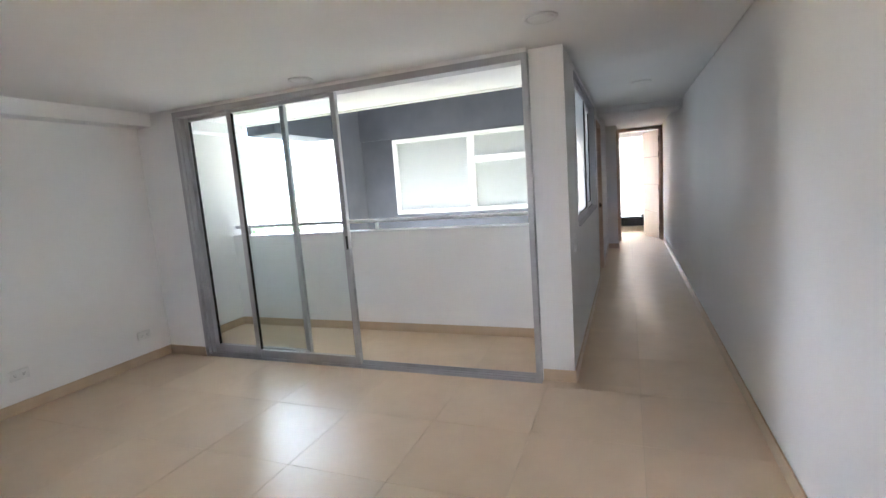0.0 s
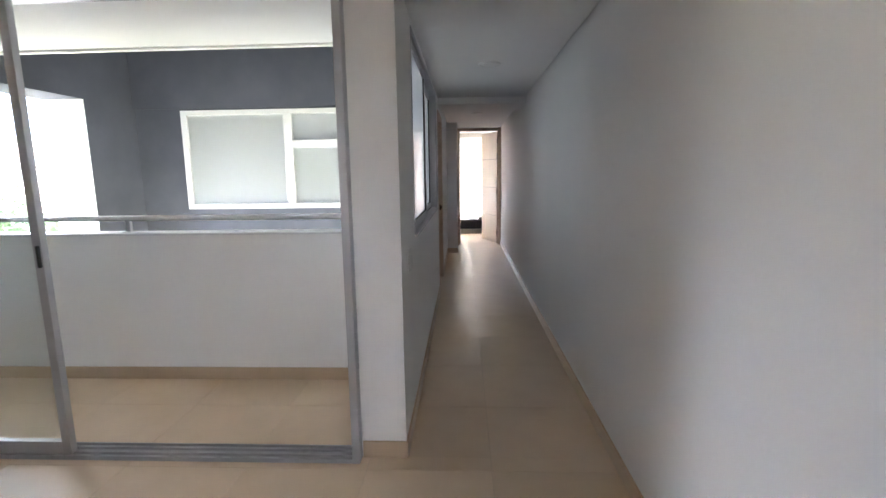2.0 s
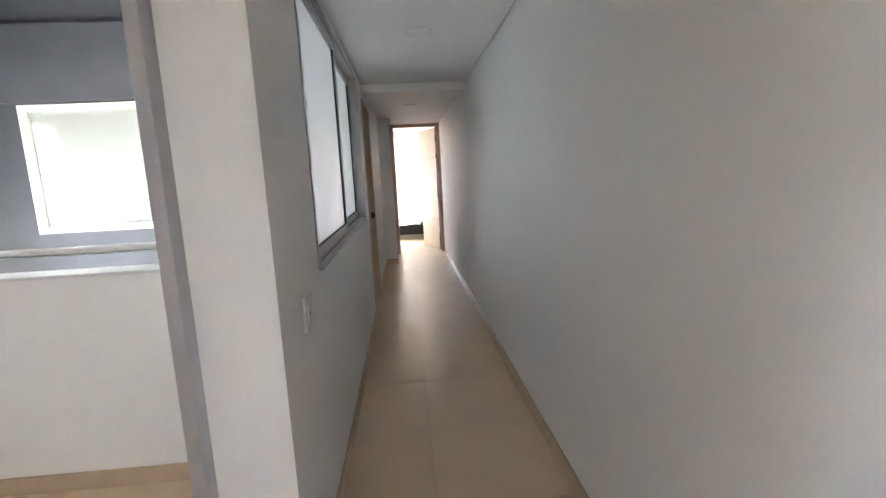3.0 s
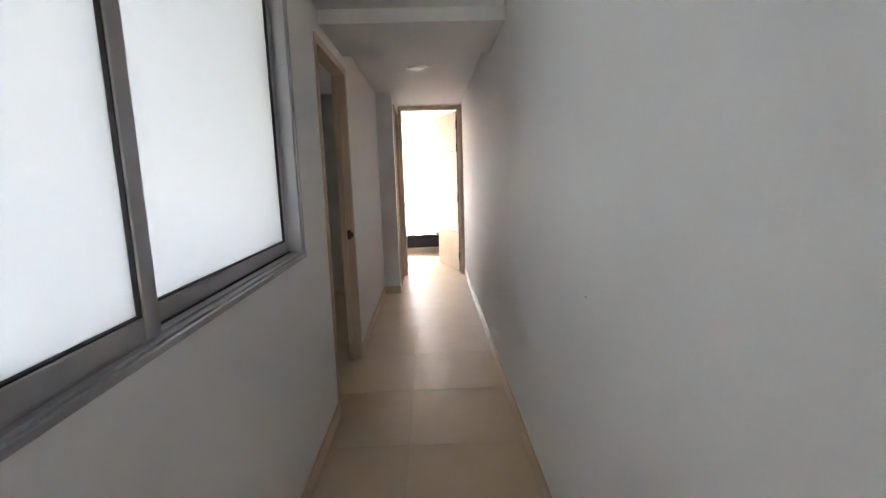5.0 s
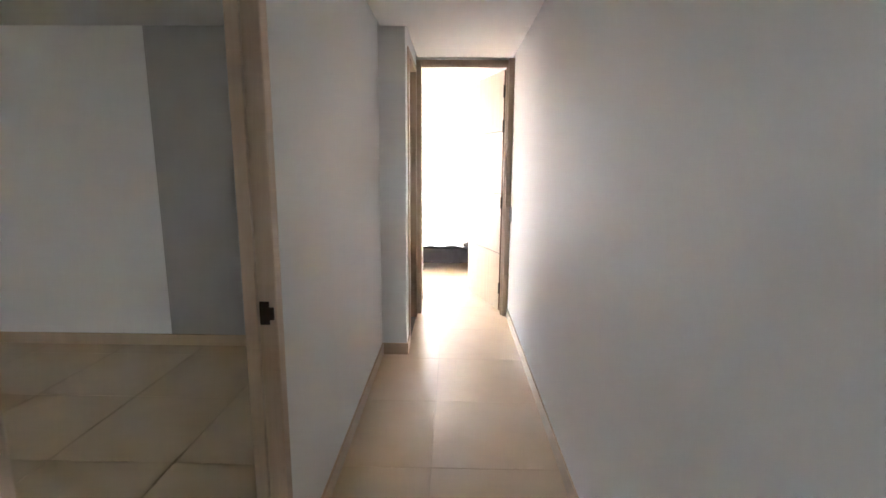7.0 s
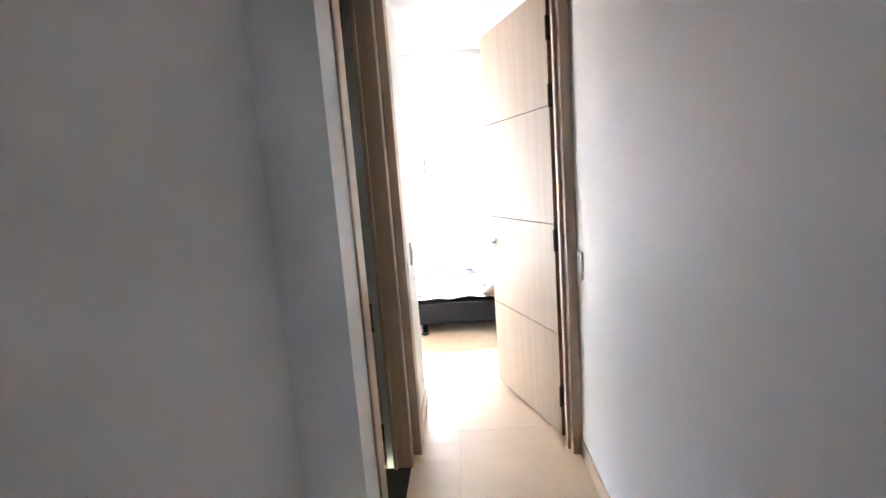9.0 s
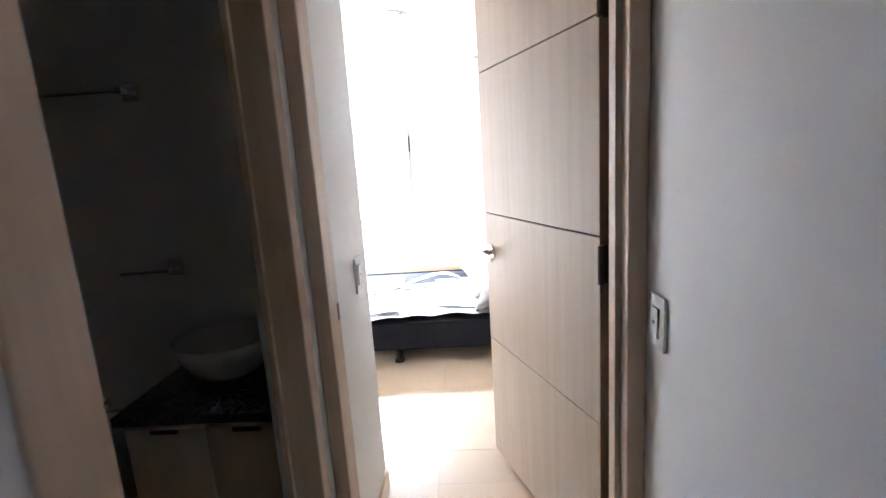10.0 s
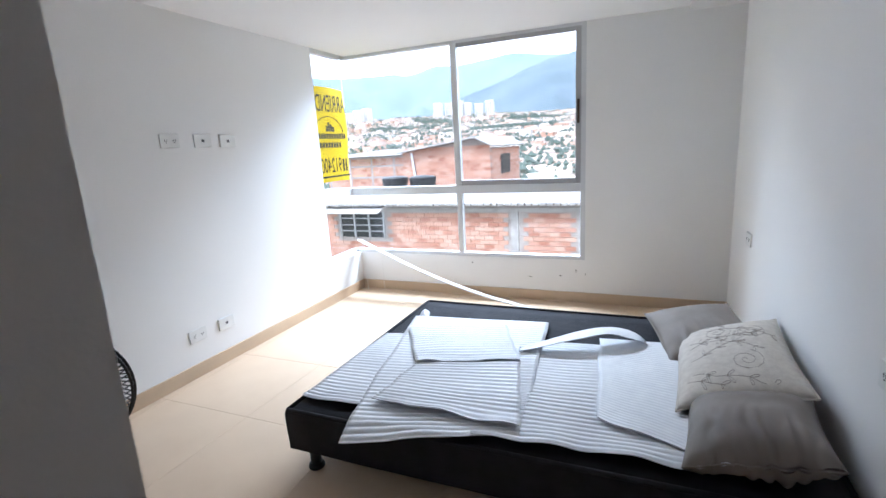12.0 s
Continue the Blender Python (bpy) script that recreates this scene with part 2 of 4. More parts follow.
slab("wall_bedroom_window", [(-3.04, -0.875, 10.865, 11.025, -0.1, 0.34), (-0.875, 0.09, 10.865, 11.025, -0.1, TOP), (-3.04, -0.875, 10.865, 11.025, 2.075, TOP)], PAINT,
     "white bedroom wall under and beside the corner window", "wall")
slab("wall_bedroom_left", [(-3.04, -2.88, 7.35, 10.40, -0.1, TOP), (-3.04, -2.88, 10.40, 10.865, -0.1, 0.34), (-3.04, -2.88, 10.40, 10.865, 2.075, TOP)], PAINT,
     "white bedroom wall with sockets", "wall")
slab("wall_bathroom", [(-2.5, -0.91, 5.98, 6.04, -0.1, TOP), (-2.5, -2.38, 6.04, 7.27, -0.1, TOP)], BATH_TILE, "bathroom walls, colour darkened for the unlit room", "wall")
slab("wall_second_room", [(-4.62, -4.5, 2.99, 6.04, -0.1, TOP), (-4.5, -2.5, 5.98, 6.04, -0.1, TOP)], PAINT, "white walls of the unlit second room", "wall")
slab("wall_living_left", [(-4.74, -4.58, -5.0, 1.13, -0.1, TOP)], PAINT, "plain white living room and balcony wall", "wall")
slab("wall_living_stub", [(-4.58, -4.15, -0.06, 0.06, -0.1, TOP), (-4.15, -1.17, -0.06, 0.06, 2.115, TOP)], PAINT, "white wall beside and over the sliding door", "wall")
# the opening is out of view, added to let in light from behind
slab("wall_living_back", [(-4.74, -1.15, -5.16, -5.0, -0.1, TOP), (-0.75, 0.16, -5.16, -5.0, -0.1, TOP), (-1.15, -0.75, -5.16, -5.0, -0.1, 1.05), (-1.15, -0.75, -5.16, -5.0, 2.0, TOP)], PAINT, "unseen plain white wall behind the living room with an added light opening", "wall")

# light-well: grey facade with the window of the second room, side opening to the street
# grey walls run on to 20 m, out of view, to dim the well
slab("facade_wall_grey", [(-4.10, -3.615, 2.905, 2.985, -3, 20), (-3.615, -1.45, 2.905, 2.985, -3, 0.985), (-3.615, -1.45, 2.905, 2.985, 2.003, 20),
     (-1.45, -1.17, 2.905, 2.985, -3, 20)], GREY, "dark grey rendered facade across the light-well", "wall")
slab("facade_ledge", [(-4.10, -1.17, 2.875, 2.905, 2.02, 2.6)], GREY, "grey rendered band over the opposite window", "wall")
slab("facade_wall_side", [(-4.48, -4.10, 2.235, 2.985, -3, 20), (-4.48, -4.10, 1.13, 2.235, 2.03, 20), (-4.74, -4.10, 1.13, 2.235, -3, 0.55)], GREY, "dark grey side wall with an opening to the street", "wall")
slab("facade_jamb", [(-4.485, -4.102, 2.222, 2.235, 0.55, 2.03)], PAINT, "white jamb of the side opening", "wall")

slab("ceiling_living", [(-4.58, -0.014, -5.0, -0.06, H, H + 0.1), (-1.17, XL, -0.06, 0.0, H, H + 0.1), (XL, -0.014, -0.06, 3.31, H, H + 0.1)], CEIL, "flat white plasterboard ceiling with a shadow gap", "ceiling")
slab("ceiling_beam_side", [(-4.58, -4.40, -5.0, -0.06, 2.03, H), (-4.58, -4.40, 0.06, 1.0, 2.03, 2.13)], CEIL, "white beam along the living room and balcony wall", "ceiling")
slab("ceiling_beam", [(XL, 0, 3.31, 3.98, 2.07, TOP)], CEIL, "white beam crossing the corridor ceiling", "ceiling")
slab("ceiling_corridor", [(XL + 0.014, -0.014, 3.98, 5.87, H, H + 0.1), (-0.778, -0.014, 5.87, 6.735, H, H + 0.1)], CEIL, "white plasterboard corridor ceiling with a shadow gap", "ceiling")
slab("ceiling_bedroom", [(-2.88, 0.09, 6.86, 8.1, 2.15, 2.3), (-2.88, 0.09, 8.1, 10.865, 2.055, 2.3), (-0.24, 0.09, 9.6, 10.865, 2.025, 2.055)], CEIL, "white stepped bedroom ceiling", "ceiling")
slab("ceiling_bathroom", [(-2.4, -0.91, 6.04, 7.27, 2.15, 2.25)], CEIL, "white bathroom ceiling", "ceiling")
slab("ceiling_second_room", [(-4.5, -1.10, 2.985, 5.98, 2.17, 2.27)], CEIL, "white ceiling of the second room", "ceiling")
slab("ceiling_balcony", [(-4.58, -1.17, 0.06, 1.04, 2.13, 2.4), (-4.58, -1.17, 1.0, 1.04, 2.115, 2.13)], CEIL, "white balcony ceiling with a drip edge", "ceiling")
slab("roof", [(-4.9, 0.3, -5.2, 0.1, TOP, TOP + 0.15), (-1.2, 0.3, 0.1, 3.4, TOP, TOP + 0.15), (-4.7, 0.3, 2.99, 11.0, TOP, TOP + 0.15)], CEIL, "concrete slab above the flat", "roof")

# unseen mass added overhead to cut the sky light in the light-well
slab("sky_blocking_storeys", [(-4.9, 0.3, -5.2, 1.04, TOP + 0.15, 20), (-1.17, 0.3, 1.04, 2.905, TOP + 0.15, 20), (-4.9, 0.3, 2.99, 11.0, TOP + 0.15, 20)], GREY, "unseen grey storeys added above the flat to dim the light-well", "building")

slab("balcony_parapet", [(-4.58, -1.17, 0.85, 0.97, -0.1, 0.96)], PAINT, "white painted balcony parapet", "parapet")
slab("parapet_coping", [(-4.58, -1.17, 0.84, 0.98, 0.96, 0.975)], WHITE_ALU, "thin pale coping on the balcony parapet", "coping", 0.003)

# ---- skirting ----
SK = [("living left", -4.58, -4.57, -5.0, -0.06), ("stub", -4.57, -4.15, -0.07, -0.06), ("column front", -1.165, XL + 0.01, -0.01, 0.0),
      ("corridor left", XL, XL + 0.01, 0.0, 3.165), ("corridor left b", XL, XL + 0.01, 4.02, 5.86), ("jog", XL, -0.79, 5.86, 5.87),
      ("jog side", -0.79, -0.78, 5.86, 6.02), ("corridor right", -0.01, 0.0, -5.0, 6.73),
      ("balcony front", -4.58, -1.17, 0.84, 0.85), ("balcony left", -4.58, -4.57, 0.06, 0.84), ("entry", -0.77, -0.76, 6.868, 7.35),
      ("bedroom back", -2.87, -0.77, 7.35, 7.36), ("bedroom left", -2.88, -2.87, 7.35, 10.855), ("bedroom window", -2.88, 0.08, 10.855, 10.865),
      ("bedroom right", 0.08, 0.09, 6.868, 10.865), ("second room", -4.5, -1.1, 5.97, 5.98)]
for _, x0, x1, y0, y1 in SK:
    slab("baseboard", [(x0, x1, y0, y1, 0.0, 0.082)], SKIRT, "beige ceramic skirting along the wall", "baseboard", 0.002)


# ---- windows and sliding door ----
def bar(parent, name, x0, x1, y0, y1, z0, z1, mat, bevel=0.002, label=""):
    return part(name, box(bmesh.new(), x0, x1, y0, y1, z0, z1, bevel), mat, parent, label)


def pane(parent, x0, x1, y0, y1, z0, z1, mat):
    ob = part("pane", box(bmesh.new(), x0, x1, y0, y1, z0, z1), mat, parent)
    if mat in (GLASS, TINTED):
        ob.visible_shadow = False
    return ob


def sliding_door():
    d = thing("door_sliding", (-2.65, 0, 0), "aluminium framed glass sliding door to the balcony, half open", "sliding door", kind="structure")
    x0, x1, zt = -4.15, -1.17, 2.115
    bar(d, "jamb", x0, x0 + 0.035, -0.06, 0.06, 0, zt, ALU)
    bar(d, "jamb", x0 + 0.035, x0 + 0.05, -0.035, -0.025, 0.02, zt - 0.05, ALU)
    bar(d, "jamb", x1 - 0.035, x1, -0.062, 0.06, 0, zt, ALU)
    bar(d, "head", x0 + 0.035, x1 - 0.035, -0.062, 0.06, zt - 0.045, zt, ALU)
    bar(d, "sill_track", x0 + 0.035, x1 - 0.035, -0.06, 0.06, 0, 0.008, ALU)
    for y in (-0.058, -0.022, 0.02, 0.055):
        bar(d, "track_rail", x0 + 0.035, x1 - 0.035, y - 0.003, y + 0.003, 0.008, 0.022, ALU, 0.001)
    # rear leaf, then front leaf pushed over it
    for lx0, lx1, y in ((-4.11, -3.07, 0.035), (-3.58, -2.56, -0.03)):
        leaf = new("door_leaf")
        leaf.parent, leaf.matrix_parent_inverse = d, d.matrix_basis.inverted()
        leaf.matrix_basis = Matrix.Identity(4)
        bm = bmesh.new()
        box(bm, lx0, lx0 + 0.042, y - 0.018, y + 0.018, 0.022, zt - 0.03, 0.003)
        box(bm, lx1 - 0.042, lx1, y - 0.018, y + 0.018, 0.022, zt - 0.03, 0.003)
        box(bm, lx0 + 0.042, lx1 - 0.042, y - 0.016, y + 0.016, 0.022, 0.085, 0.003)
        box(bm, lx0 + 0.042, lx1 - 0.042, y - 0.016, y + 0.016, zt - 0.075, zt - 0.03, 0.003)
        fr = part("leaf_frame", bm, ALU, d)
        bm = bmesh.new()
        for gx in (lx0 + 0.042, lx1 - 0.046):
            box(bm, gx, gx + 0.004, y - 0.012, y + 0.012, 0.085, zt - 0.075)
        part("gasket", bm, RUBBER, fr)
        g = part("pane", box(bmesh.new(), lx0 + 0.042, lx1 - 0.042, y - 0.003, y + 0.003, 0.085, zt - 0.075), GLASS, fr)
        g.visible_shadow = False
        bpy.data.objects.remove(leaf)
    part("latch", box(bmesh.new(), -2.578, -2.565, -0.062, -0.048, 0.93, 1.03, 0.003), BLACK_PLASTIC, d, "black latch")
    return d


sliding_door()


def corridor_window():
    w = thing("window_1", (-1.06, 1.7, 0.975), "aluminium sliding window with frosted panes in the corridor wall", "window", kind="structure")
    y0, y1, z0, z1 = 0.58, 2.70, 0.975, 2.095
    xo, xi = -1.05, XL + 0.004
    bar(w, "frame_side", xo, xi, y0, y0 + 0.03, z0, z1, ALU)
    bar(w, "frame_side", xo, xi, y1 - 0.03, y1, z0, z1, ALU)
    bar(w, "frame_head", xo, xi, y0 + 0.03, y1 - 0.03, z1 - 0.03, z1, ALU)
    bar(w, "frame_sill", xo, xi, y0 + 0.03, y1 - 0.03, z0, z0 + 0.018, ALU)
    bar(w, "track_rail", -1.048, -1.042, y0 + 0.03, y1 - 0.03, z0 + 0.018, z0 + 0.03, ALU, 0.001)
    bar(w, "track_rail", -0.999, -0.974, y0 + 0.03, y1 - 0.03, z0 + 0.018, z0 + 0.024, ALU, 0.001)
    bar(w, "sill_lip", xi + 0.0005, xi + 0.012, y0 + 0.002, y1 - 0.002, z0 - 0.004, z0 + 0.012, ALU, 0.002)
    bar(w, "side_lip", xi + 0.0005, xi + 0.008, y1 - 0.014, y1 - 0.002, z0 + 0.013, z1, ALU, 0.002)
    bar(w, "brush_seal", -1.0065, -1.0015, y0 + 0.03, y1 - 0.03, z0 + 0.0185, z0 + 0.027, RUBBER, 0.0002)
    for ly0, ly1, x in ((y0 + 0.012, 1.66, -0.985), (1.61, y1 - 0.012, -1.024)):
        bm = bmesh.new()
        box(bm, x - 0.016, x + 0.016, ly0, ly0 + 0.05, z0 + 0.024, z1 - 0.024, 0.003)
        box(bm, x - 0.016, x + 0.016, ly1 - 0.05, ly1, z0 + 0.024, z1 - 0.024, 0.003)
        box(bm, x - 0.015, x + 0.015, ly0 + 0.05, ly1 - 0.05, z0 + 0.024, z0 + 0.07, 0.003)
        box(bm, x - 0.015, x + 0.015, ly0 + 0.05, ly1 - 0.05, z1 - 0.075, z1 - 0.024, 0.003)
        s = part("sash", bm, ALU, w)
        bm = bmesh.new()
        box(bm, x - 0.012, x + 0.012, ly0 + 0.05, ly1 - 0.05, z0 + 0.07, z0 + 0.074)
        box(bm, x - 0.012, x + 0.012, ly1 - 0.054, ly1 - 0.05, z0 + 0.074, z1 - 0.075)
        part("gasket", bm, RUBBER, s)
        part("pane", box(bmesh.new(), x - 0.002, x + 0.002, ly0 + 0.05, ly1 - 0.054, z0 + 0.074, z1 - 0.075), FROST, s, "frosted pane")
    return w


corridor_window()


def opposite_window():
    w = thing("window_2", (-2.7, 3.4, 0.932), "white framed frosted window in the grey facade", "window", kind="structure")
    x0, x1, z0, z1, y = -3.615, -1.45, 0.985, 2.003, 2.895
    bar(w, "frame_side", x0, x0 + 0.06, y, y + 0.06, z0, z1, WHITE_ALU)
    bar(w, "frame_side", x1 - 0.06, x1, y, y + 0.06, z0, z1, WHITE_ALU)
    bar(w, "frame_head", x0 + 0.06, x1 - 0.06, y, y + 0.06, z1 - 0.05, z1, WHITE_ALU)
    bar(w, "frame_sill", x0 + 0.06, x1 - 0.06, y - 0.012, y + 0.06, z0, z0 + 0.05, WHITE_ALU)
    bar(w, "mullion", -2.54, -2.45, y + 0.002, y + 0.058, z0 + 0.05, z1 - 0.05, WHITE_ALU)
    bar(w, "transom", -2.45, x1 - 0.06, y + 0.004, y + 0.056, 1.61, 1.69, WHITE_ALU)
    pane(w, x0 + 0.06, -2.54, y + 0.03, y + 0.036, z0 + 0.05, z1 - 0.05, FROST)
    pane(w, -2.45, x1 - 0.06, y + 0.03, y + 0.036, z0 + 0.05, 1.61, FROST)
    pane(w, -2.45, x1 - 0.06, y + 0.03, y + 0.036, 1.69, z1 - 0.05, FROST)


opposite_window()


def bedroom_window():
    w = thing("window_3", (-1.87, 10.83, 0.34), "aluminium corner window of the bedroom with clear panes", "window", kind="structure")
    xr, xm, xl, z0, z1, zm, y0, y1 = -0.875, -1.885, -2.94, 0.34, 2.075, 0.90, 10.87, 10.93
    bar(w, "frame_side", xr - 0.035, xr, y0, y1, z0, z1, LIFTED_ALU)
    bar(w, "frame_head", xl, xr - 0.035, y0, y1, z1 - 0.04, z1, LIFTED_ALU)
    bar(w, "frame_sill", xl, xr - 0.035, y0, y1, z0, z0 + 0.03, LIFTED_ALU)
    bar(w, "transom", xl, xr - 0.035, y0 - 0.002, y1, zm - 0.03, zm + 0.035, LIFTED_ALU)
    bar(w, "mullion", xm - 0.022, xm + 0.022, y0 + 0.003, y1 - 0.005, z0 + 0.03, zm - 0.03, LIFTED_ALU)
    bar(w, "mullion", xm - 0.025, xm + 0.025, y0 + 0.003, y1 - 0.005, zm + 0.035, z1 - 0.04, LIFTED_ALU)
    # sliding sash on the side of the plain wall
    bm = bmesh.new()
    box(bm, xr - 0.075, xr - 0.035, y0 + 0.006, y0 + 0.036, zm + 0.035, z1 - 0.04, 0.003)
    box(bm, xm + 0.025, xr - 0.075, y0 + 0.007, y0 + 0.035, zm + 0.035, zm + 0.075, 0.003)
    box(bm, xm + 0.025, xr - 0.075, y0 + 0.007, y0 + 0.035, z1 - 0.07, z1 - 0.04, 0.003)
    s = part("sash", bm, ALU, w)
    part("latch", box(bmesh.new(), xr - 0.062, xr - 0.046, y0 - 0.012, y0 + 0.006, 1.37, 1.54, 0.003), BRONZE, s, "dark latch")
    pane(w, xm + 0.025, xr - 0.075, y0 + 0.018, y0 + 0.023, zm + 0.075, z1 - 0.07, TINTED)
    pane(w, xl - 0.008, xm - 0.025, y0 + 0.035, y0 + 0.04, zm + 0.035, z1 - 0.04, TINTED)
    pane(w, xm + 0.022, xr - 0.035, y0 + 0.025, y0 + 0.03, z0 + 0.03, zm - 0.03, TINTED)
    pane(w, xl - 0.008, xm - 0.022, y0 + 0.025, y0 + 0.03, z0 + 0.03, zm - 0.03, TINTED)
    # short return along the side wall, glass to glass at the corner
    xa, xb = -2.975, -2.925
    bar(w, "frame_sill", xa, xb, 10.41, y0 - 0.002, z0, z0 + 0.03, LIFTED_ALU)
    bar(w, "frame_head", xa, xb, 10.41, y0 - 0.002, z1 - 0.04, z1, LIFTED_ALU)
    bar(w, "transom", xa, xb, 10.41, y0 - 0.002, zm - 0.03, zm + 0.035, LIFTED_ALU)
    pane(w, -2.953, -2.948, 10.41, y0 + 0.02, zm + 0.035, z1 - 0.04, TINTED)
    pane(w, -2.953, -2.948, 10.41, y0 + 0.02, z0 + 0.03, zm - 0.03, TINTED)


bedroom_window()


# ---- wooden doors and frames ----
def door_frame(name, at, label, jambs, heads, stops):
    f = thing(name, at, label, "door frame", kind="structure")
    for b in jambs:
        part("jamb", box(bmesh.new(), *b, 0.004), FRAME_WOOD, f)
    for b in heads:
        part("head", box(bmesh.new(), *b, 0.004), FRAME_WOOD, f)
    for b in stops:
        part("stop", box(bmesh.new(), *b, 0.002), FRAME_WOOD, f)
    return f


f1 = door_frame("door_frame_1", (-1.0, 3.6, 0), "oak frame of the doorway to the second room",
    [(-1.04, XL + 0.008, 3.165, 3.21, 0, 2.0), (-1.04, XL + 0.008, 3.975, 4.02, 0, 2.0)], [(-1.04, XL + 0.008, 3.21, 3.975, 1.955, 2.0)],
    [(-1.035, -1.0, 3.958, 3.975, 0, 1.955), (-1.035, -1.0, 3.21, 3.226, 0, 1.955)])
sp = part("strike_plate", box(bmesh.new(), -0.998, -0.972, 3.971, 3.975, 0.87, 0.935, 0.001), BRONZE, f1, "dark strike plate")
part("strike_lip", box(bmesh.new(), -0.972, -0.958, 3.966, 3.972, 0.885, 0.92, 0.001), BRONZE, sp)
door_frame("door_frame_2", (-0.85, 6.34, 0), "oak frame of the bathroom doorway",
    [(-0.87, -0.782, 6.02, 6.105, 0, 2.06), (-0.87, -0.782, 6.68, 6.728, 0, 2.06)], [(-0.87, -0.782, 6.105, 6.68, 2.018, 2.06)],
    [(-0.865, -0.85, 6.664, 6.68, 0, 2.018)])
f3 = door_frame("door_frame_3", (-0.4, 6.76, 0), "oak frame of the bedroom doorway",
    [(-0.789, -0.748, 6.78, 6.868, 0, 2.135), (-0.044, 0.0, 6.725, 6.868, 0, 2.135)], [(-0.748, -0.044, 6.78, 6.868, 2.092, 2.135)],
    [(-0.059, -0.044, 6.77, 6.815, 0, 2.092), (-0.748, -0.059, 6.79, 6.83, 2.078, 2.092)])

part("strike_plate", box(bmesh.new(), -0.7495, -0.7465, 6.846, 6.86, 0.875, 0.92, 0.0005), BRONZE, f3, "dark strike plate")

def bedroom_door():
    """Leaf in its own axes: hinge edge at the origin, width along x, thickness along y, then swung open."""
    w, t, h, base = 0.74, 0.04, 2.075, 0.012
    d = thing("door_1", (-0.062, 6.858, 0), "light oak bedroom door standing open, with dark grooves and a chrome lever", "door", kind="structure")
    zs = [base, 0.53, 1.052, 1.58, h]
    bm = bmesh.new()
    box(bm, 0, w, 0.006, t - 0.006, base, h, 0.0)
    parts = [part("core", bm, GROOVE)]
    for z0, z1 in zip(zs, zs[1:]):
        bm = bmesh.new()
        box(bm, 0.002, w, -0.0, t, z0 + 0.0024, z1 - 0.0024, 0.001)
        parts.append(part("panel", bm, WOOD))
    bm = bmesh.new()
    box(bm, -0.001, 0.002, 0.0, t, base, h)
    parts.append(part("hinge_edge", bm, WOOD_EDGE))
    for z in (0.22, 0.98, 1.62, 1.9):
        bm = bmesh.new()
        rod(bm, (-0.008, t + 0.004, z - 0.05), (-0.008, t + 0.004, z + 0.05), 0.007)
        box(bm, -0.004, -0.001, 0.01, t, z - 0.05, z + 0.05)
        parts.append(part("hinge", bm, BRONZE))
    for side, y in ((-1, 0.0), (1, t)):
        bm = bmesh.new()
        c = Vector((w - 0.06, y, 0.9))
        rod(bm, c, c + Vector((0, side * 0.012, 0)), 0.031, 24)
        rod(bm, c + Vector((0, side * 0.012, 0)), c + Vector((0, side * 0.05, 0)), 0.012, 16)
        rod(bm, c + Vector((0.006, side * 0.05, 0)), c + Vector((-0.115, side * 0.055, -0.004)), 0.011, 12, 0.008)
        parts.append(part("lever_handle", bm, CHROME, smooth=False))
    turn = Matrix.Translation((-0.062, 6.858, 0)) @ Matrix.Rotation(math.atan2(0.69, -0.25), 4, "Z") @ Matrix.Translation((0.01, -t, 0))
    for p in parts:
        p.data.transform(turn)
        p.parent, p.matrix_parent_inverse = d, d.matrix_basis.inverted()
    return d


bedroom_door()
slab("bathroom_threshold", [(-0.915, -0.79, 6.062, 6.68, -0.06, 0.004)], DARK_TILE, "dark stone threshold of the bathroom", "threshold")


# ---- floors: slabs of grout with separate tiles on top ----
def tiled_floor(name, areas, label, x_off=-0.565, y_off=6.39, sx=0.565, sy=0.59, mat=TILE, grout=GROUT):
    bm = bmesh.new()
    for x0, x1, y0, y1 in areas:
        box(bm, x0, x1, y0, y1, -0.12, -0.0025)
    floor = tagged(part(name, bm, grout), label, "floor", kind="structure")
    shared = {}
    g = 0.0008
    for x0, x1, y0, y1 in areas:
        i0, i1 = math.floor((x0 - x_off) / sx), math.ceil((x1 - x_off) / sx)
        j0, j1 = math.floor((y0 - y_off) / sy), math.ceil((y1 - y_off) / sy)
        for i in range(i0, i1):
            for j in range(j0, j1):
                a0, a1 = max(x0, x_off + i * sx + g), min(x1, x_off + (i + 1) * sx - g)
                b0, b1 = max(y0, y_off + j * sy + g), min(y1, y_off + (j + 1) * sy - g)
                if a1 - a0 < 0.01 or b1 - b0 < 0.01:
                    continue
                key = (round(a1 - a0, 3), round(b1 - b0, 3))
                if key not in shared:
                    tb = bmesh.new()
                    box(tb, 0, a1 - a0, 0, b1 - b0, -0.0025, 0.0)
                    bmesh.ops.bevel(tb, geom=[e for e in tb.edges if all(v.co.z > -0.001 for v in e.verts)], offset=0.0005, segments=1, affect="EDGES")
                    shared[key] = mesh_from("tile", tb, mat)
                t = new("tile", shared[key])
                t.parent = floor
                t.matrix_basis = Matrix.Translation((a0, b0, 0))
    return floor

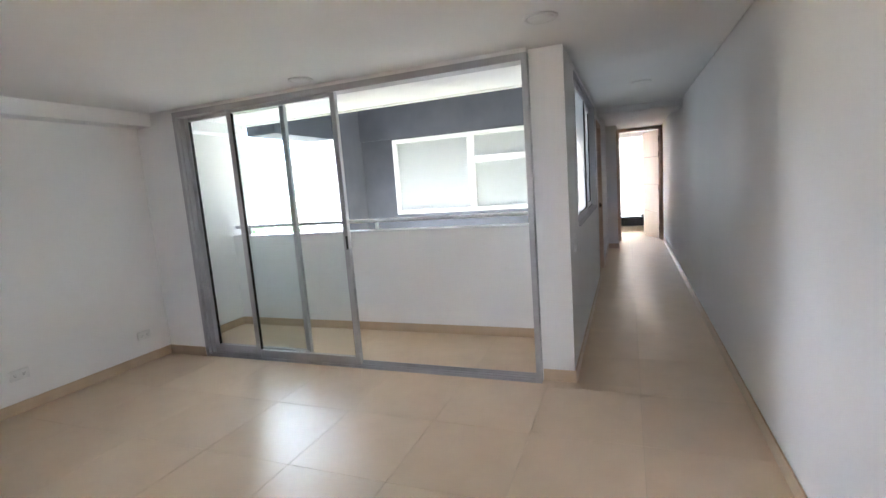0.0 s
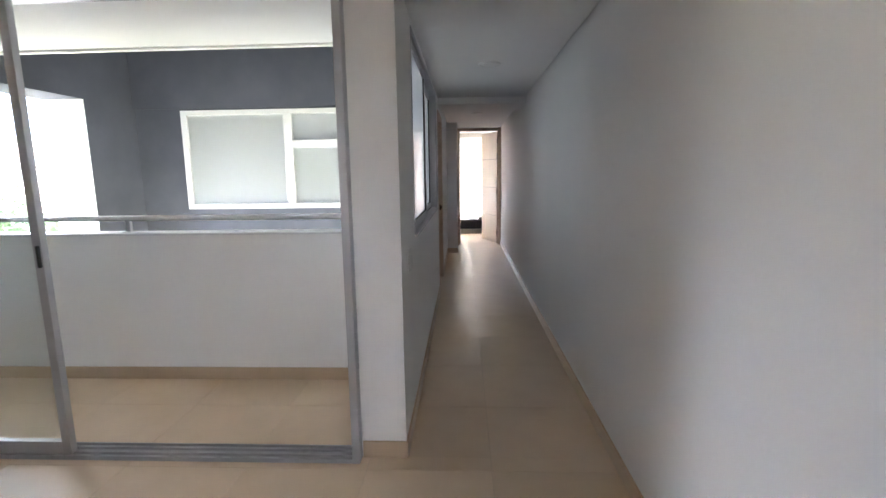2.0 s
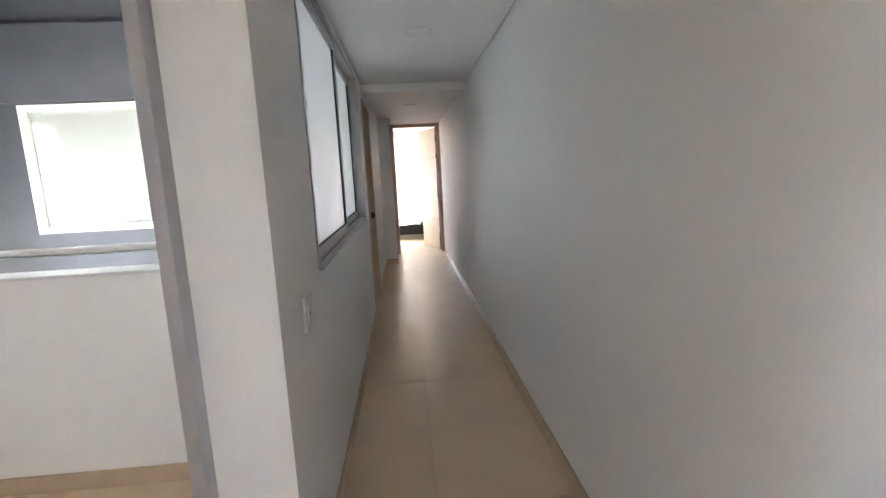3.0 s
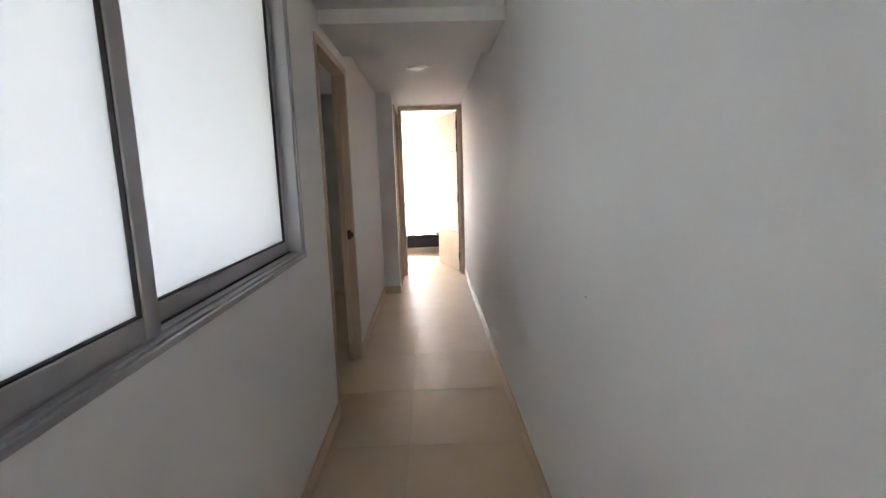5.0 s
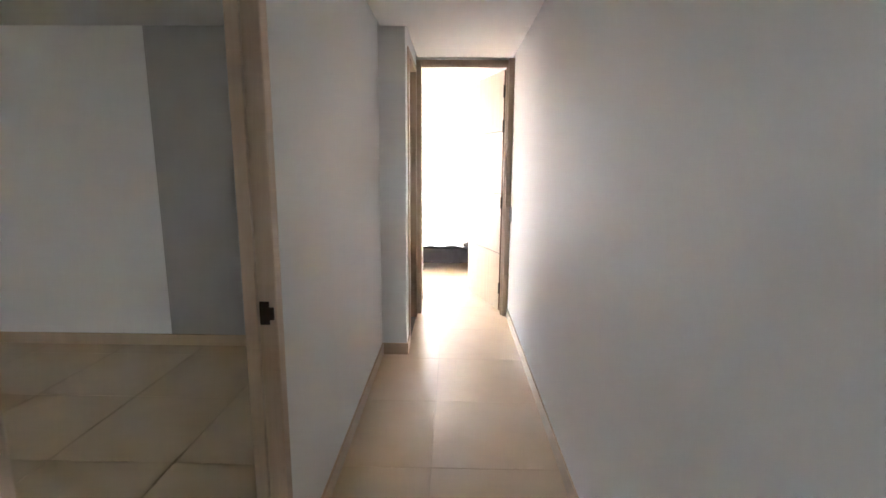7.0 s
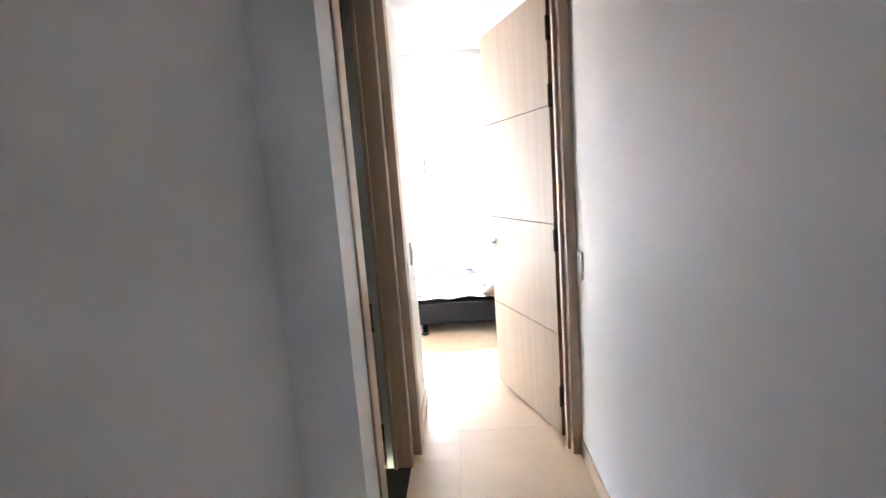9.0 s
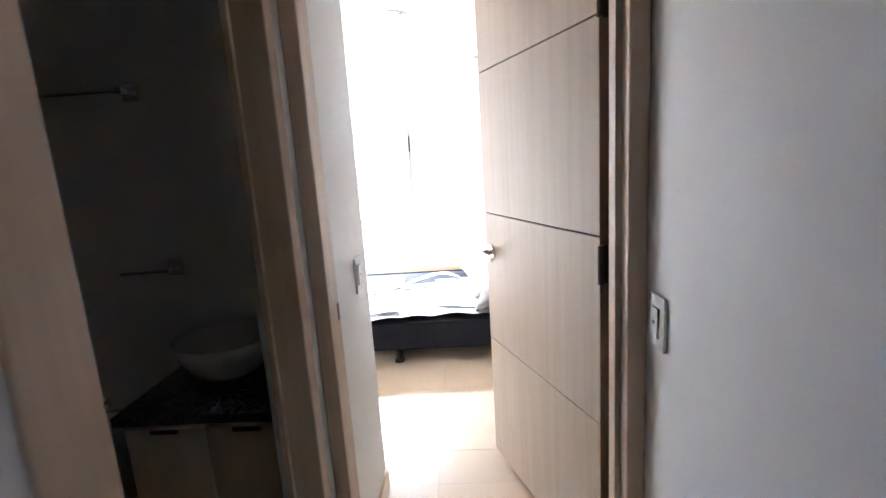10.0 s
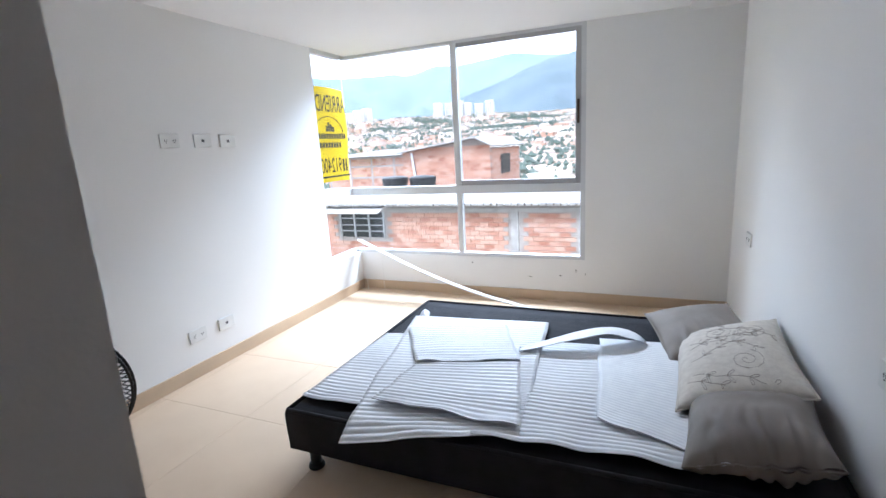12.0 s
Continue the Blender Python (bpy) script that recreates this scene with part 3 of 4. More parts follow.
# ---- fixtures ----
def downlight(x, y, z, label, glass=DIFFUSER):
    d = thing("ceiling_light", (x, y, z), label, "ceiling light", "recessed round ceiling lights")
    part("trim_ring", lathe(bmesh.new(), [(0.0, 0.002), (0.062, 0.002), (0.07, -0.006), (0.082, -0.008), (0.086, 0.0)], (x, y, z), 36), PLASTIC, d, smooth=True)
    part("diffuser", lathe(bmesh.new(), [(0.0, -0.0095), (0.055, -0.0095), (0.062, -0.006), (0.064, 0.0)], (x, y, z), 36), glass, d, smooth=True)


for x, y, z in ((-1.0, -0.55, H), (-2.69, -0.24, H), (-0.48, 1.74, H), (-0.49, 4.69, H), (-0.73, 8.42, 2.055), (-0.715, 9.76, 2.055)):
    downlight(x, y, z, "round white recessed ceiling light, switched off")


def wall_plate(at, face, kind, label):
    """A switch or socket; face: the way it looks, as +x, -x or -y of the wall."""
    d = thing("light_switch" if kind == "switch" else "power_socket", at, label, "switch" if kind == "switch" else "socket")
    turn = {"+x": 90, "-x": -90, "-y": 0}[face]
    w, h = (0.075, 0.118) if kind == "switch" else (0.118, 0.075)
    m = pose(*at, 0, 0, turn)
    pieces = [part("plate", box(bmesh.new(), -w / 2, w / 2, -0.009, 0.0, -h / 2, h / 2, 0.003), PLASTIC)]
    if kind == "switch":
        pieces.append(part("rocker", box(bmesh.new(), -0.018, 0.018, -0.014, -0.008, -0.033, 0.033, 0.002), PLASTIC))
        pieces.append(part("indicator", box(bmesh.new(), -0.004, 0.004, -0.0148, -0.013, -0.004, 0.004, 0.0005), SLOT))
    elif kind == "socket":
        for cx in (-0.026, 0.026):
            bm = bmesh.new()
            for dx in (-0.006, 0.006):
                box(bm, cx + dx - 0.0012, cx + dx + 0.0012, -0.0105, -0.0085, -0.003, 0.008)
            rod(bm, (cx, -0.0105, -0.009), (cx, -0.0085, -0.009), 0.0028, 8)
            pieces.append(part("slots", bm, SLOT))
    else:
        pieces.append(part("jack", box(bmesh.new(), -0.009, 0.009, -0.0105, -0.0085, -0.008, 0.008), SLOT))
    for p in pieces:
        p.data.transform(m)
        p.parent, p.matrix_parent_inverse = d, d.matrix_basis.inverted()


wall_plate((XL, 0.3, 0.89), "+x", "switch", "white light switch on the corridor wall")
wall_plate((0.0, 6.655, 0.9), "-x", "switch", "white light switch beside the bedroom door frame")
wall_plate((-0.77, 7.193, 0.914), "+x", "switch", "white light switch inside the bedroom entry")
wall_plate((-2.88, 9.07, 1.366), "+x", "socket", "white double socket high on the bedroom wall")
wall_plate((-2.88, 9.285, 1.366), "+x", "blank", "white television outlet high on the bedroom wall")
wall_plate((-2.88, 9.47, 1.362), "+x", "blank", "white data outlet high on the bedroom wall")
wall_plate((-2.88, 9.04, 0.25), "+x", "socket", "white double socket low on the bedroom wall")
wall_plate((-2.88, 9.25, 0.25), "+x", "blank", "white telephone outlet low on the bedroom wall")
wall_plate((0.09, 10.29, 0.645), "-x", "socket", "white socket on the wall in the bed corner")
wall_plate((0.09, 8.56, 0.64), "-x", "socket", "white socket on the wall beside the pillows")
wall_plate((-4.58, -1.22, 0.27), "+x", "socket", "white socket low on the living room wall")
wall_plate((-4.58, -0.3, 0.25), "+x", "socket", "white socket low on the wall near the sliding door")


def balcony_rail():
    d = thing("balcony_railing", (-2.9, 0.915, 0.975), "slim aluminium handrail on short posts over the parapet", "railing")
    part("handrail", box(bmesh.new(), -4.58, -1.17, 0.89, 0.94, 1.055, 1.08, 0.006), WHITE_ALU, d)
    part("lower_lip", box(bmesh.new(), -4.58, -1.17, 0.896, 0.934, 1.046, 1.055, 0.002), ALU, d, "darker underside of the rail")
    for x in (-4.4, -2.85, -1.3):
        p = part("post", box(bmesh.new(), x - 0.014, x + 0.014, 0.902, 0.928, 0.977, 1.046, 0.003), ALU, d)
        part("base_plate", box(bmesh.new(), x - 0.03, x + 0.03, 0.885, 0.945, 0.975, 0.98, 0.002), ALU, p)


balcony_rail()


# ---- bathroom ----
def vanity():
    v = thing("vanity_cabinet", (-1.15, 7.05, 0), "light oak bathroom vanity with two doors in a dark room", "vanity")
    part("body", box(bmesh.new(), -1.39, -0.92, 6.87, 7.265, 0.12, 0.6, 0.003), WOOD, v)
    for x0, x1 in ((-1.387, -1.157), (-1.153, -0.923)):
        d = part("cabinet_door", box(bmesh.new(), x0, x1, 6.85, 6.868, 0.13, 0.585, 0.003), WOOD, v)
        part("finger_pull", box(bmesh.new(), (x0 + x1) / 2 - 0.04, (x0 + x1) / 2 + 0.04, 6.845, 6.85, 0.57, 0.582, 0.001), BRONZE, d)
    part("plinth", box(bmesh.new(), -1.37, -0.93, 6.9, 7.26, 0.0, 0.118), GROOVE, v)
    tagged(part("countertop", box(bmesh.new(), -1.41, -0.912, 6.835, 7.268, 0.602, 0.63, 0.004), GRANITE), "polished black granite vanity counter", "countertop")
    s = tagged(part("vessel_sink", lathe(bmesh.new(), [(0.0, 0.001), (0.065, 0.001), (0.11, 0.03), (0.142, 0.08), (0.157, 0.13), (0.15, 0.132), (0.132, 0.085), (0.1, 0.035), (0.0, 0.018)], (-1.19, 7.095, 0.63), 40), CERAMIC, smooth=True),
               "round white ceramic vessel sink on the counter", "sink")
    f = thing("faucet", (-1.0, 7.21, 0.63), "chrome basin tap on the counter", "tap")
    part("spout", rod(rod(bmesh.new(), (-1.0, 7.21, 0.63), (-1.0, 7.21, 0.83), 0.014), (-1.0, 7.21, 0.825), (-1.09, 7.12, 0.815), 0.011), CHROME, f)
    part("lever", rod(bmesh.new(), (-1.0, 7.21, 0.83), (-0.98, 7.2, 0.87), 0.008), CHROME, f)


vanity()


def towel_bar(name, x0, x1, z, label):
    d = thing(name, ((x0 + x1) / 2, 7.268, z), label, "towel rail")
    for x in (x0, x1):
        m = part("mount", box(bmesh.new(), x - 0.025, x + 0.025, 7.255, 7.268, z - 0.025, z + 0.025, 0.003), CHROME, d)
        part("arm", box(bmesh.new(), x - 0.01, x + 0.01, 7.2, 7.255, z - 0.01, z + 0.01, 0.002), CHROME, m)
    part("rail", rod(bmesh.new(), (x0, 7.205, z), (x1, 7.205, z), 0.006), CHROME, d)


towel_bar("towel_rail", -1.84, -1.47, 1.55, "square chrome towel rail on the bathroom wall")
d = thing("towel_hook", (-1.42, 7.268, 0.96), "chrome towel arm on the bathroom wall", "towel hook")
m = part("mount", box(bmesh.new(), -1.445, -1.395, 7.255, 7.268, 0.935, 0.985, 0.003), CHROME, d)
part("arm", rod(rod(bmesh.new(), (-1.42, 7.255, 0.96), (-1.42, 7.21, 0.96), 0.008), (-1.41, 7.21, 0.96), (-1.58, 7.21, 0.955), 0.006), CHROME, d)
d = thing("paper_holder", (-1.78, 7.268, 0.46), "small chrome paper holder on the bathroom wall", "paper holder")
part("mount", box(bmesh.new(), -1.8, -1.76, 7.255, 7.268, 0.44, 0.48, 0.003), CHROME, d)
part("arm", rod(rod(bmesh.new(), (-1.78, 7.255, 0.46), (-1.78, 7.2, 0.46), 0.007), (-1.78, 7.2, 0.46), (-1.66, 7.2, 0.46), 0.006), CHROME, d)


# ---- bed ----
BX0, BX1, BY0, BY1, BZ0, BZ1 = -1.765, 0.078, 8.5, 9.89, 0.1, 0.268


def bed_base():
    d = thing("bed", (-0.84, 9.18, 0), "low black fabric bed base on short legs, without mattress", "bed")
    bm = box(bmesh.new(), BX0, BX1, BY0, BY1, BZ0, BZ1)
    bmesh.ops.subdivide_edges(bm, edges=bm.edges, cuts=14, use_grid_fill=True)
    for v in bm.verts:
        n = noise.noise(v.co * 3.0) * 0.006 + noise.noise(v.co * 11.0) * 0.0025
        inside = BX0 + 0.02 < v.co.x < BX1 - 0.02 and BY0 + 0.02 < v.co.y < BY1 - 0.02
        if v.co.z > BZ1 - 0.001 and inside:
            v.co.z += n - 0.006
        elif BZ0 < v.co.z < BZ1 - 0.001:
            v.co.y += n
            v.co.x += n if v.co.x < -1 else 0
    base = part("base", bm, BED_BLACK, d, smooth=True)
    bm = bmesh.new()
    corners = [(BX0 + 0.006, BY0 + 0.006), (BX1 - 0.006, BY0 + 0.006), (BX1 - 0.006, BY1 - 0.006), (BX0 + 0.006, BY1 - 0.006)]
    for a, b in zip(corners, corners[1:] + corners[:1]):
        rod(bm, (*a, BZ1), (*b, BZ1), 0.009, 8)
    part("piping", bm, BED_BLACK, base, smooth=True)
    for x in (BX0 + 0.08, -0.864, BX1 - 0.08):
        for y in (BY0 + 0.05, BY1 - 0.06):
            leg = part("leg", lathe(bmesh.new(), [(0.022, 0.022), (0.024, 0.1), (0.03, 0.108)], (x, y, 0), 16), BLACK_PLASTIC, d, smooth=True)
            part("foot", lathe(bmesh.new(), [(0.03, 0.0), (0.034, 0.006), (0.03, 0.018), (0.022, 0.022)], (x, y, 0), 16), BLACK_PLASTIC, leg, smooth=True)


bed_base()


def foam_sheet(corners, z, label, rib=0.028, amp=0.0058, lift=0.004, seed=0.0, n_along=26, droop=True, arch=0.0, bridge=0.0):
    """A ribbed packing sheet laid over four floor-plan corners: rear left, rear right, front right, front left."""
    a, b, c, e = (Vector((*p, 0)) for p in corners)
    rows = max(12, int(((a - e).length + (b - c).length) / 2 / rib * 6))
    bm = bmesh.new()
    grid = []
    for j in range(rows + 1):
        v = j / rows
        left, right = a.lerp(e, v), b.lerp(c, v)
        depth = v * ((a - e).length + (b - c).length) / 2
        row = []
        for i in range(n_along + 1):
            u = i / n_along
            p = left.lerp(right, u)
            wob = 0.012 * noise.noise(Vector((u * 3 + seed, v * 3, seed)))
            p.y += wob * (0.4 + v)
            p.x += 0.008 * noise.noise(Vector((v * 4 + seed, 7, u)))
            h = z + amp * abs(math.sin(math.pi * depth / rib)) + lift * (0.5 + noise.noise(p * 4 + Vector((seed, 0, 0)))) * min(1, 2 * v)
            edge = max(0, v - 0.86) / 0.14
            h += edge * lift * 2.2 * (0.5 + noise.noise(Vector((u * 5 + seed, 3, 1))))
            h += arch * math.sin(math.pi * u) * math.sin(math.pi * min(1, v * 1.0))
            h += bridge * max(0.0, math.sin(math.pi * u ** 1.7)) ** 0.8
            if droop and p.y < BY0:
                h -= (BY0 - p.y) * 0.35
            row.append(bm.verts.new((p.x, p.y, h)))
        grid.append(row)
    for r, s in zip(grid, grid[1:]):
        for i in range(n_along):
            bm.faces.new((r[i], s[i], s[i + 1], r[i + 1]))
    ob = part("foam_sheet", bm, FOAM, smooth=True)
    sol = ob.modifiers.new("thickness", "SOLIDIFY")
    sol.thickness, sol.offset = 0.003, 1
    return tagged(ob, label, "foam sheet", "packing foam sheets on the bed")


foam_sheet([(-1.75, 9.3), (-1.25, 9.42), (-1.2, 8.6), (-1.762, 8.6)], 0.272, "white ribbed packing foam lying along the bed's foot end", seed=1)
foam_sheet([(-1.1, 9.38), (-0.24, 9.46), (-0.26, 8.57), (-1.0, 8.53)], 0.279, "white ribbed packing foam with a wavy edge on the bed", seed=2, lift=0.012)
foam_sheet([(-1.69, 9.55), (-0.93, 9.63), (-0.84, 8.56), (-1.44, 8.39)], 0.288, "large white ribbed packing foam sheet spread on the bed", seed=3, n_along=34)
foam_sheet([(-0.655, 9.46), (-0.2, 9.5), (-0.2, 8.58), (-0.607, 8.75)], 0.298, "smooth white packing foam piece beside the pillows", seed=4, amp=0.002, rib=0.02)
foam_sheet([(-1.643, 9.356), (-1.136, 9.511), (-0.96, 9.095), (-1.404, 8.945)], 0.302, "small white ribbed foam piece on top", seed=5, lift=0.006)
foam_sheet([(-1.404, 8.955), (-0.956, 9.09), (-0.846, 8.592), (-1.426, 8.601)], 0.306, "square white ribbed foam piece on top", seed=6, lift=0.006)
foam_sheet([(-1.0, 9.27), (-0.47, 9.53), (-0.44, 9.42), (-0.99, 9.2)], 0.3, "curled strip of white packing foam arching up", seed=7, bridge=0.062, rib=0.03, amp=0.001)
foam_sheet([(-1.70, 9.64), (-1.655, 9.66), (-1.61, 9.55), (-1.65, 9.52)], 0.275, "small folded flap of white foam at the bed corner", seed=8, arch=0.035, n_along=10)


def pillow(name, centre, size, turn, mat, label, wrinkle=0.006, seed=0.0):
    """A soft cushion: pinched corners, full belly, creased cloth. Returns the thing and a function that gives its upper skin."""
    L, W, T = size
    m = pose(*centre, *turn)

    def skin(u, v, side):
        full = max(0.0, (1 - abs(u) ** 2.6) * (1 - abs(v) ** 2.6)) ** 0.55
        x, y = u * L / 2 * (1 - 0.07 * (1 - v * v)), v * W / 2 * (1 - 0.08 * (1 - u * u))
        crease = noise.noise(Vector((u * 1.8 + seed, v * 2.2, side))) * 0.6 + abs(noise.noise(Vector((u * 5 + seed, v * 1.6, 5 + side)))) * 2.6 * max(0.0, 0.15 - v) ** 1.3
        return m @ Vector((x, y, side * (T / 2 * full + wrinkle * crease * (0.35 + 0.65 * full))))

    bm = bmesh.new()
    n, k = 44, 30
    for side in (1, -1):
        g = [[bm.verts.new(skin(-1 + 2 * i / n, -1 + 2 * j / k, side)) for j in range(k + 1)] for i in range(n + 1)]
        for i in range(n):
            for j in range(k):
                bm.faces.new((g[i][j], g[i + 1][j], g[i + 1][j + 1], g[i][j + 1]))
    bmesh.ops.remove_doubles(bm, verts=bm.verts, dist=0.004)
    d = thing(name, (centre[0], centre[1], BZ1), label, "pillow", "pillows on the bed")
    cover = part("cover", bm, mat, d, smooth=True)
    bm = bmesh.new()
    rim = [(-1 + i / 12, -1) for i in range(24)] + [(1, -1 + i / 8) for i in range(16)] + [(1 - i / 12, 1) for i in range(24)] + [(-1, 1 - i / 8) for i in range(16)]
    pts = [(skin(u, v, 1) + skin(u, v, -1)) / 2 for u, v in rim]
    for a, b in zip(pts, pts[1:] + pts[:1]):
        rod(bm, a, b, 0.0035, 6)
    part("seam", bm, mat, cover)
    return d, skin


pillow("pillow", (-0.21, 9.57, 0.34), (0.4, 0.52, 0.15), (4, -9, 10), PILLOW_GREY, "taupe velvet pillow lying at the rear of the bed", 0.011, seed=2.0)
beige, skin = pillow("pillow", (-0.14, 9.2, 0.375), (0.41, 0.72, 0.14), (0, -17, -3), PILLOW_BEIGE, "beige pillow with dark floral embroidery leaning on the wall", 0.004, seed=5.0)
pillow("pillow", (-0.155, 8.73, 0.357), (0.37, 0.45, 0.17), (-4, -13, -5), PILLOW_GREY, "wrinkled taupe velvet pillow at the front of the bed", 0.018, seed=9.0)


def embroidery(parent, skin):
    """Stems, leaves and spirals stitched on the pillow."""
    rnd = random.Random(4)
    strokes = []
    for s in range(7):
        u, v, a = rnd.uniform(-0.8, -0.3), rnd.uniform(-0.75, 0.75), rnd.uniform(-0.6, 0.6)
        pts = []
        for k in range(16):
            pts.append((u, v))
            u, v, a = u + 0.085 * math.cos(a), v + 0.06 * math.sin(a), a + rnd.uniform(-0.28, 0.3)
            if k % 4 == 2:
                for sgn in (1, -1):
                    leaf = [(u + 0.16 * math.sin(math.pi * q / 8) * math.cos(a + sgn * (0.35 + 0.09 * q)), v + 0.15 * math.sin(math.pi * q / 8) * math.sin(a + sgn * (0.35 + 0.09 * q))) for q in range(9)]
                    strokes.append(leaf)
        strokes.append(pts)
    for cu, cv in ((0.25, -0.45), (-0.15, 0.4), (0.45, 0.35)):
        strokes.append([(cu + 0.012 * q * math.cos(q * 0.55), cv + 0.009 * q * math.sin(q * 0.55)) for q in range(26)])
    bm = bmesh.new()
    for pts in strokes:
        pts = [p for p in pts if abs(p[0]) < 0.9 and abs(p[1]) < 0.9]
        for p, q in zip(pts, pts[1:]):
            a, b = skin(*p, 1), skin(*q, 1)
            if (b - a).length > 0.001:
                rod(bm, a, b, 0.0011, 5)
    tagged(part("embroidery", bm, THREAD, parent, "dark floral stitching"), kind="stuff")


embroidery(beige, skin)


# ---- bedroom clutter ----
def blind_slats():
    d = thing("fallen_blind", (-1.8, 10.5, 0), "long white blind rail fallen from the window sill to the floor", "window blind")
    for k, off in enumerate((0.0, 0.045)):
        bm = bmesh.new()
        n, rings = 40, []
        for i in range(n + 1):
            t = i / n
            x = -2.84 + 1.98 * t
            y = 10.81 - off - 0.42 * t
            z = 0.415 * (1 - t) ** 1.25 + 0.045 - 0.06 * math.sin(math.pi * t) + 0.012 * k
            rings.append([bm.verts.new((x, y + s * 0.016, z + q)) for s, q in ((-1, 0.0), (1, 0.0), (1, 0.008), (0, 0.013), (-1, 0.008))])
        for p, q in zip(rings, rings[1:]):
            for i in range(5):
                bm.faces.new((p[i], p[(i + 1) % 5], q[(i + 1) % 5], q[i]))
        bm.faces.new(rings[0][::-1])
        bm.faces.new(rings[-1])
        part("slat", bm, WHITE_ALU, d)
    bm = bmesh.new()
    rod(bm, (-2.8, 10.79, 0.44), (-2.78, 10.77, 0.012), 0.002, 6)
    rod(bm, (-2.6, 10.75, 0.36), (-2.62, 10.79, 0.012), 0.0015, 6)
    part("cord", bm, PLASTIC, d)


blind_slats()


def floor_fan():
    cx, cy, cz = -2.53, 8.17, 0.4
    d = thing("floor_fan", (cx, cy, 0), "black pedestal fan with a round wire cage", "fan")
    part("base", lathe(bmesh.new(), [(0.0, 0.0), (0.17, 0.0), (0.175, 0.012), (0.05, 0.03), (0.02, 0.04)], (cx, cy, 0), 28), BLACK_PLASTIC, d, smooth=True)
    part("pole", rod(bmesh.new(), (cx, cy, 0.035), (cx, cy, cz - 0.06), 0.013), BLACK_PLASTIC, d)
    part("motor", lathe(bmesh.new(), [(0.0, -0.09), (0.045, -0.085), (0.06, -0.04), (0.06, 0.04), (0.03, 0.07), (0.0, 0.07)], (0, 0, 0), 20), BLACK_PLASTIC, d, smooth=True)
    bm = bmesh.new()
    for k in range(64):
        a = 2 * math.pi * k / 64
        prof = [(0.04, 0.09), (0.14, 0.088), (0.21, 0.06), (0.232, 0.0), (0.21, -0.06), (0.1, -0.09)]
        pts = [Vector((q * math.cos(a), q * math.sin(a), h)) for q, h in prof]
        for p, q in zip(pts, pts[1:]):
            rod(bm, p, q, 0.003, 5)
    for q, h in ((0.04, 0.09), (0.14, 0.088), (0.232, 0.012), (0.232, -0.012), (0.1, -0.09)):
        for k in range(40):
            a, b = 2 * math.pi * k / 40, 2 * math.pi * (k + 1) / 40
            rod(bm, (q * math.cos(a), q * math.sin(a), h), (q * math.cos(b), q * math.sin(b), h), 0.006, 5)
    cage = part("cage", bm, BLACK_PLASTIC, d)
    blades = []
    for k in range(3):
        bm = bmesh.new()
        g = [[bm.verts.new((s, w * (0.25 + s), 0.02 + w * 0.12)) for w in (-0.3, -0.1, 0.1, 0.3)] for s in (0.03, 0.08, 0.13, 0.18)]
        for p, q in zip(g, g[1:]):
            for i in range(3):
                bm.faces.new((p[i], p[i + 1], q[i + 1], q[i]))
        b = part("blade", bm, BLACK_PLASTIC, d)
        b.data.transform(Matrix.Rotation(2 * math.pi * k / 3, 4, "Z"))
        b.modifiers.new("thickness", "SOLIDIFY").thickness = 0.003
        blades.append(b)
    m = Matrix.Translation((cx, cy, cz)) @ Matrix.Rotation(radians(35), 4, "Z") @ Matrix.Rotation(radians(90), 4, "X")
    for o in [cage, *blades, *[c for c in d.children if c.name.startswith("motor")]]:
        o.data.transform(m)


floor_fan()


def scuff(at, size, face, label):
    """A small chip or knock in the paint; face is the axis of the wall."""
    bm = bmesh.new()
    rnd = random.Random(int(at[1] * 1000))
    ring = []
    for k in range(9):
        a = 2 * math.pi * k / 9
        r = rnd.uniform(0.5, 1.0)
        u, v = size[0] * r * math.cos(a), size[1] * r * math.sin(a)
        ring.append((at[0] + u, at[1], at[2] + v) if face == "y" else (at[0], at[1] + u, at[2] + v))
    d = Vector((0, -0.0015, 0)) if face == "y" else Vector((-0.0015, 0, 0))
    front = [bm.verts.new(Vector(p) + d) for p in ring]
    back = [bm.verts.new(p) for p in ring]
    bm.faces.new(front)
    for k in range(9):
        bm.faces.new((front[k], front[(k + 1) % 9], back[(k + 1) % 9], back[k]))
    tagged(part("wall_scuff", bm, SCUFF), label, "scuff", kind="structure")


SCUFF = material("grey_paint_scuff", (0.3, 0.29, 0.28), 0.8)
for x, z, w, h in ((-1.79, 0.287, 0.008, 0.008), (-1.06, 0.21, 0.012, 0.006), (-0.94, 0.255, 0.005, 0.014), (-0.87, 0.23, 0.004, 0.008), (-1.3, 0.19, 0.02, 0.003)):
    scuff((x, 10.865, z), (w, h), "y", "small scuff in the white paint under the window")
scuff((0.0, 1.98, 0.95), (0.004, 0.003), "x", "small chip in the corridor wall paint")

# ---- banner on the outside of the corner pane ----
YELLOW = material("yellow_banner_vinyl", (0.95, 0.76, 0.02), 0.5, second=(0.9, 0.7, 0.01), scale=5)
yt = YELLOW.node_tree
y_tra, y_mix = yt.nodes.new("ShaderNodeBsdfTranslucent"), yt.nodes.new("ShaderNodeMixShader")
y_tra.inputs["Color"].default_value, y_mix.inputs["Fac"].default_value = (0.97, 0.82, 0.05, 1), 0.7
yt.links.new(yt.nodes["Principled BSDF"].outputs["BSDF"], y_mix.inputs[1])
yt.links.new(y_tra.outputs["BSDF"], y_mix.inputs[2])
yt.links.new(y_mix.outputs["Shader"], yt.nodes["Material Output"].inputs["Surface"])
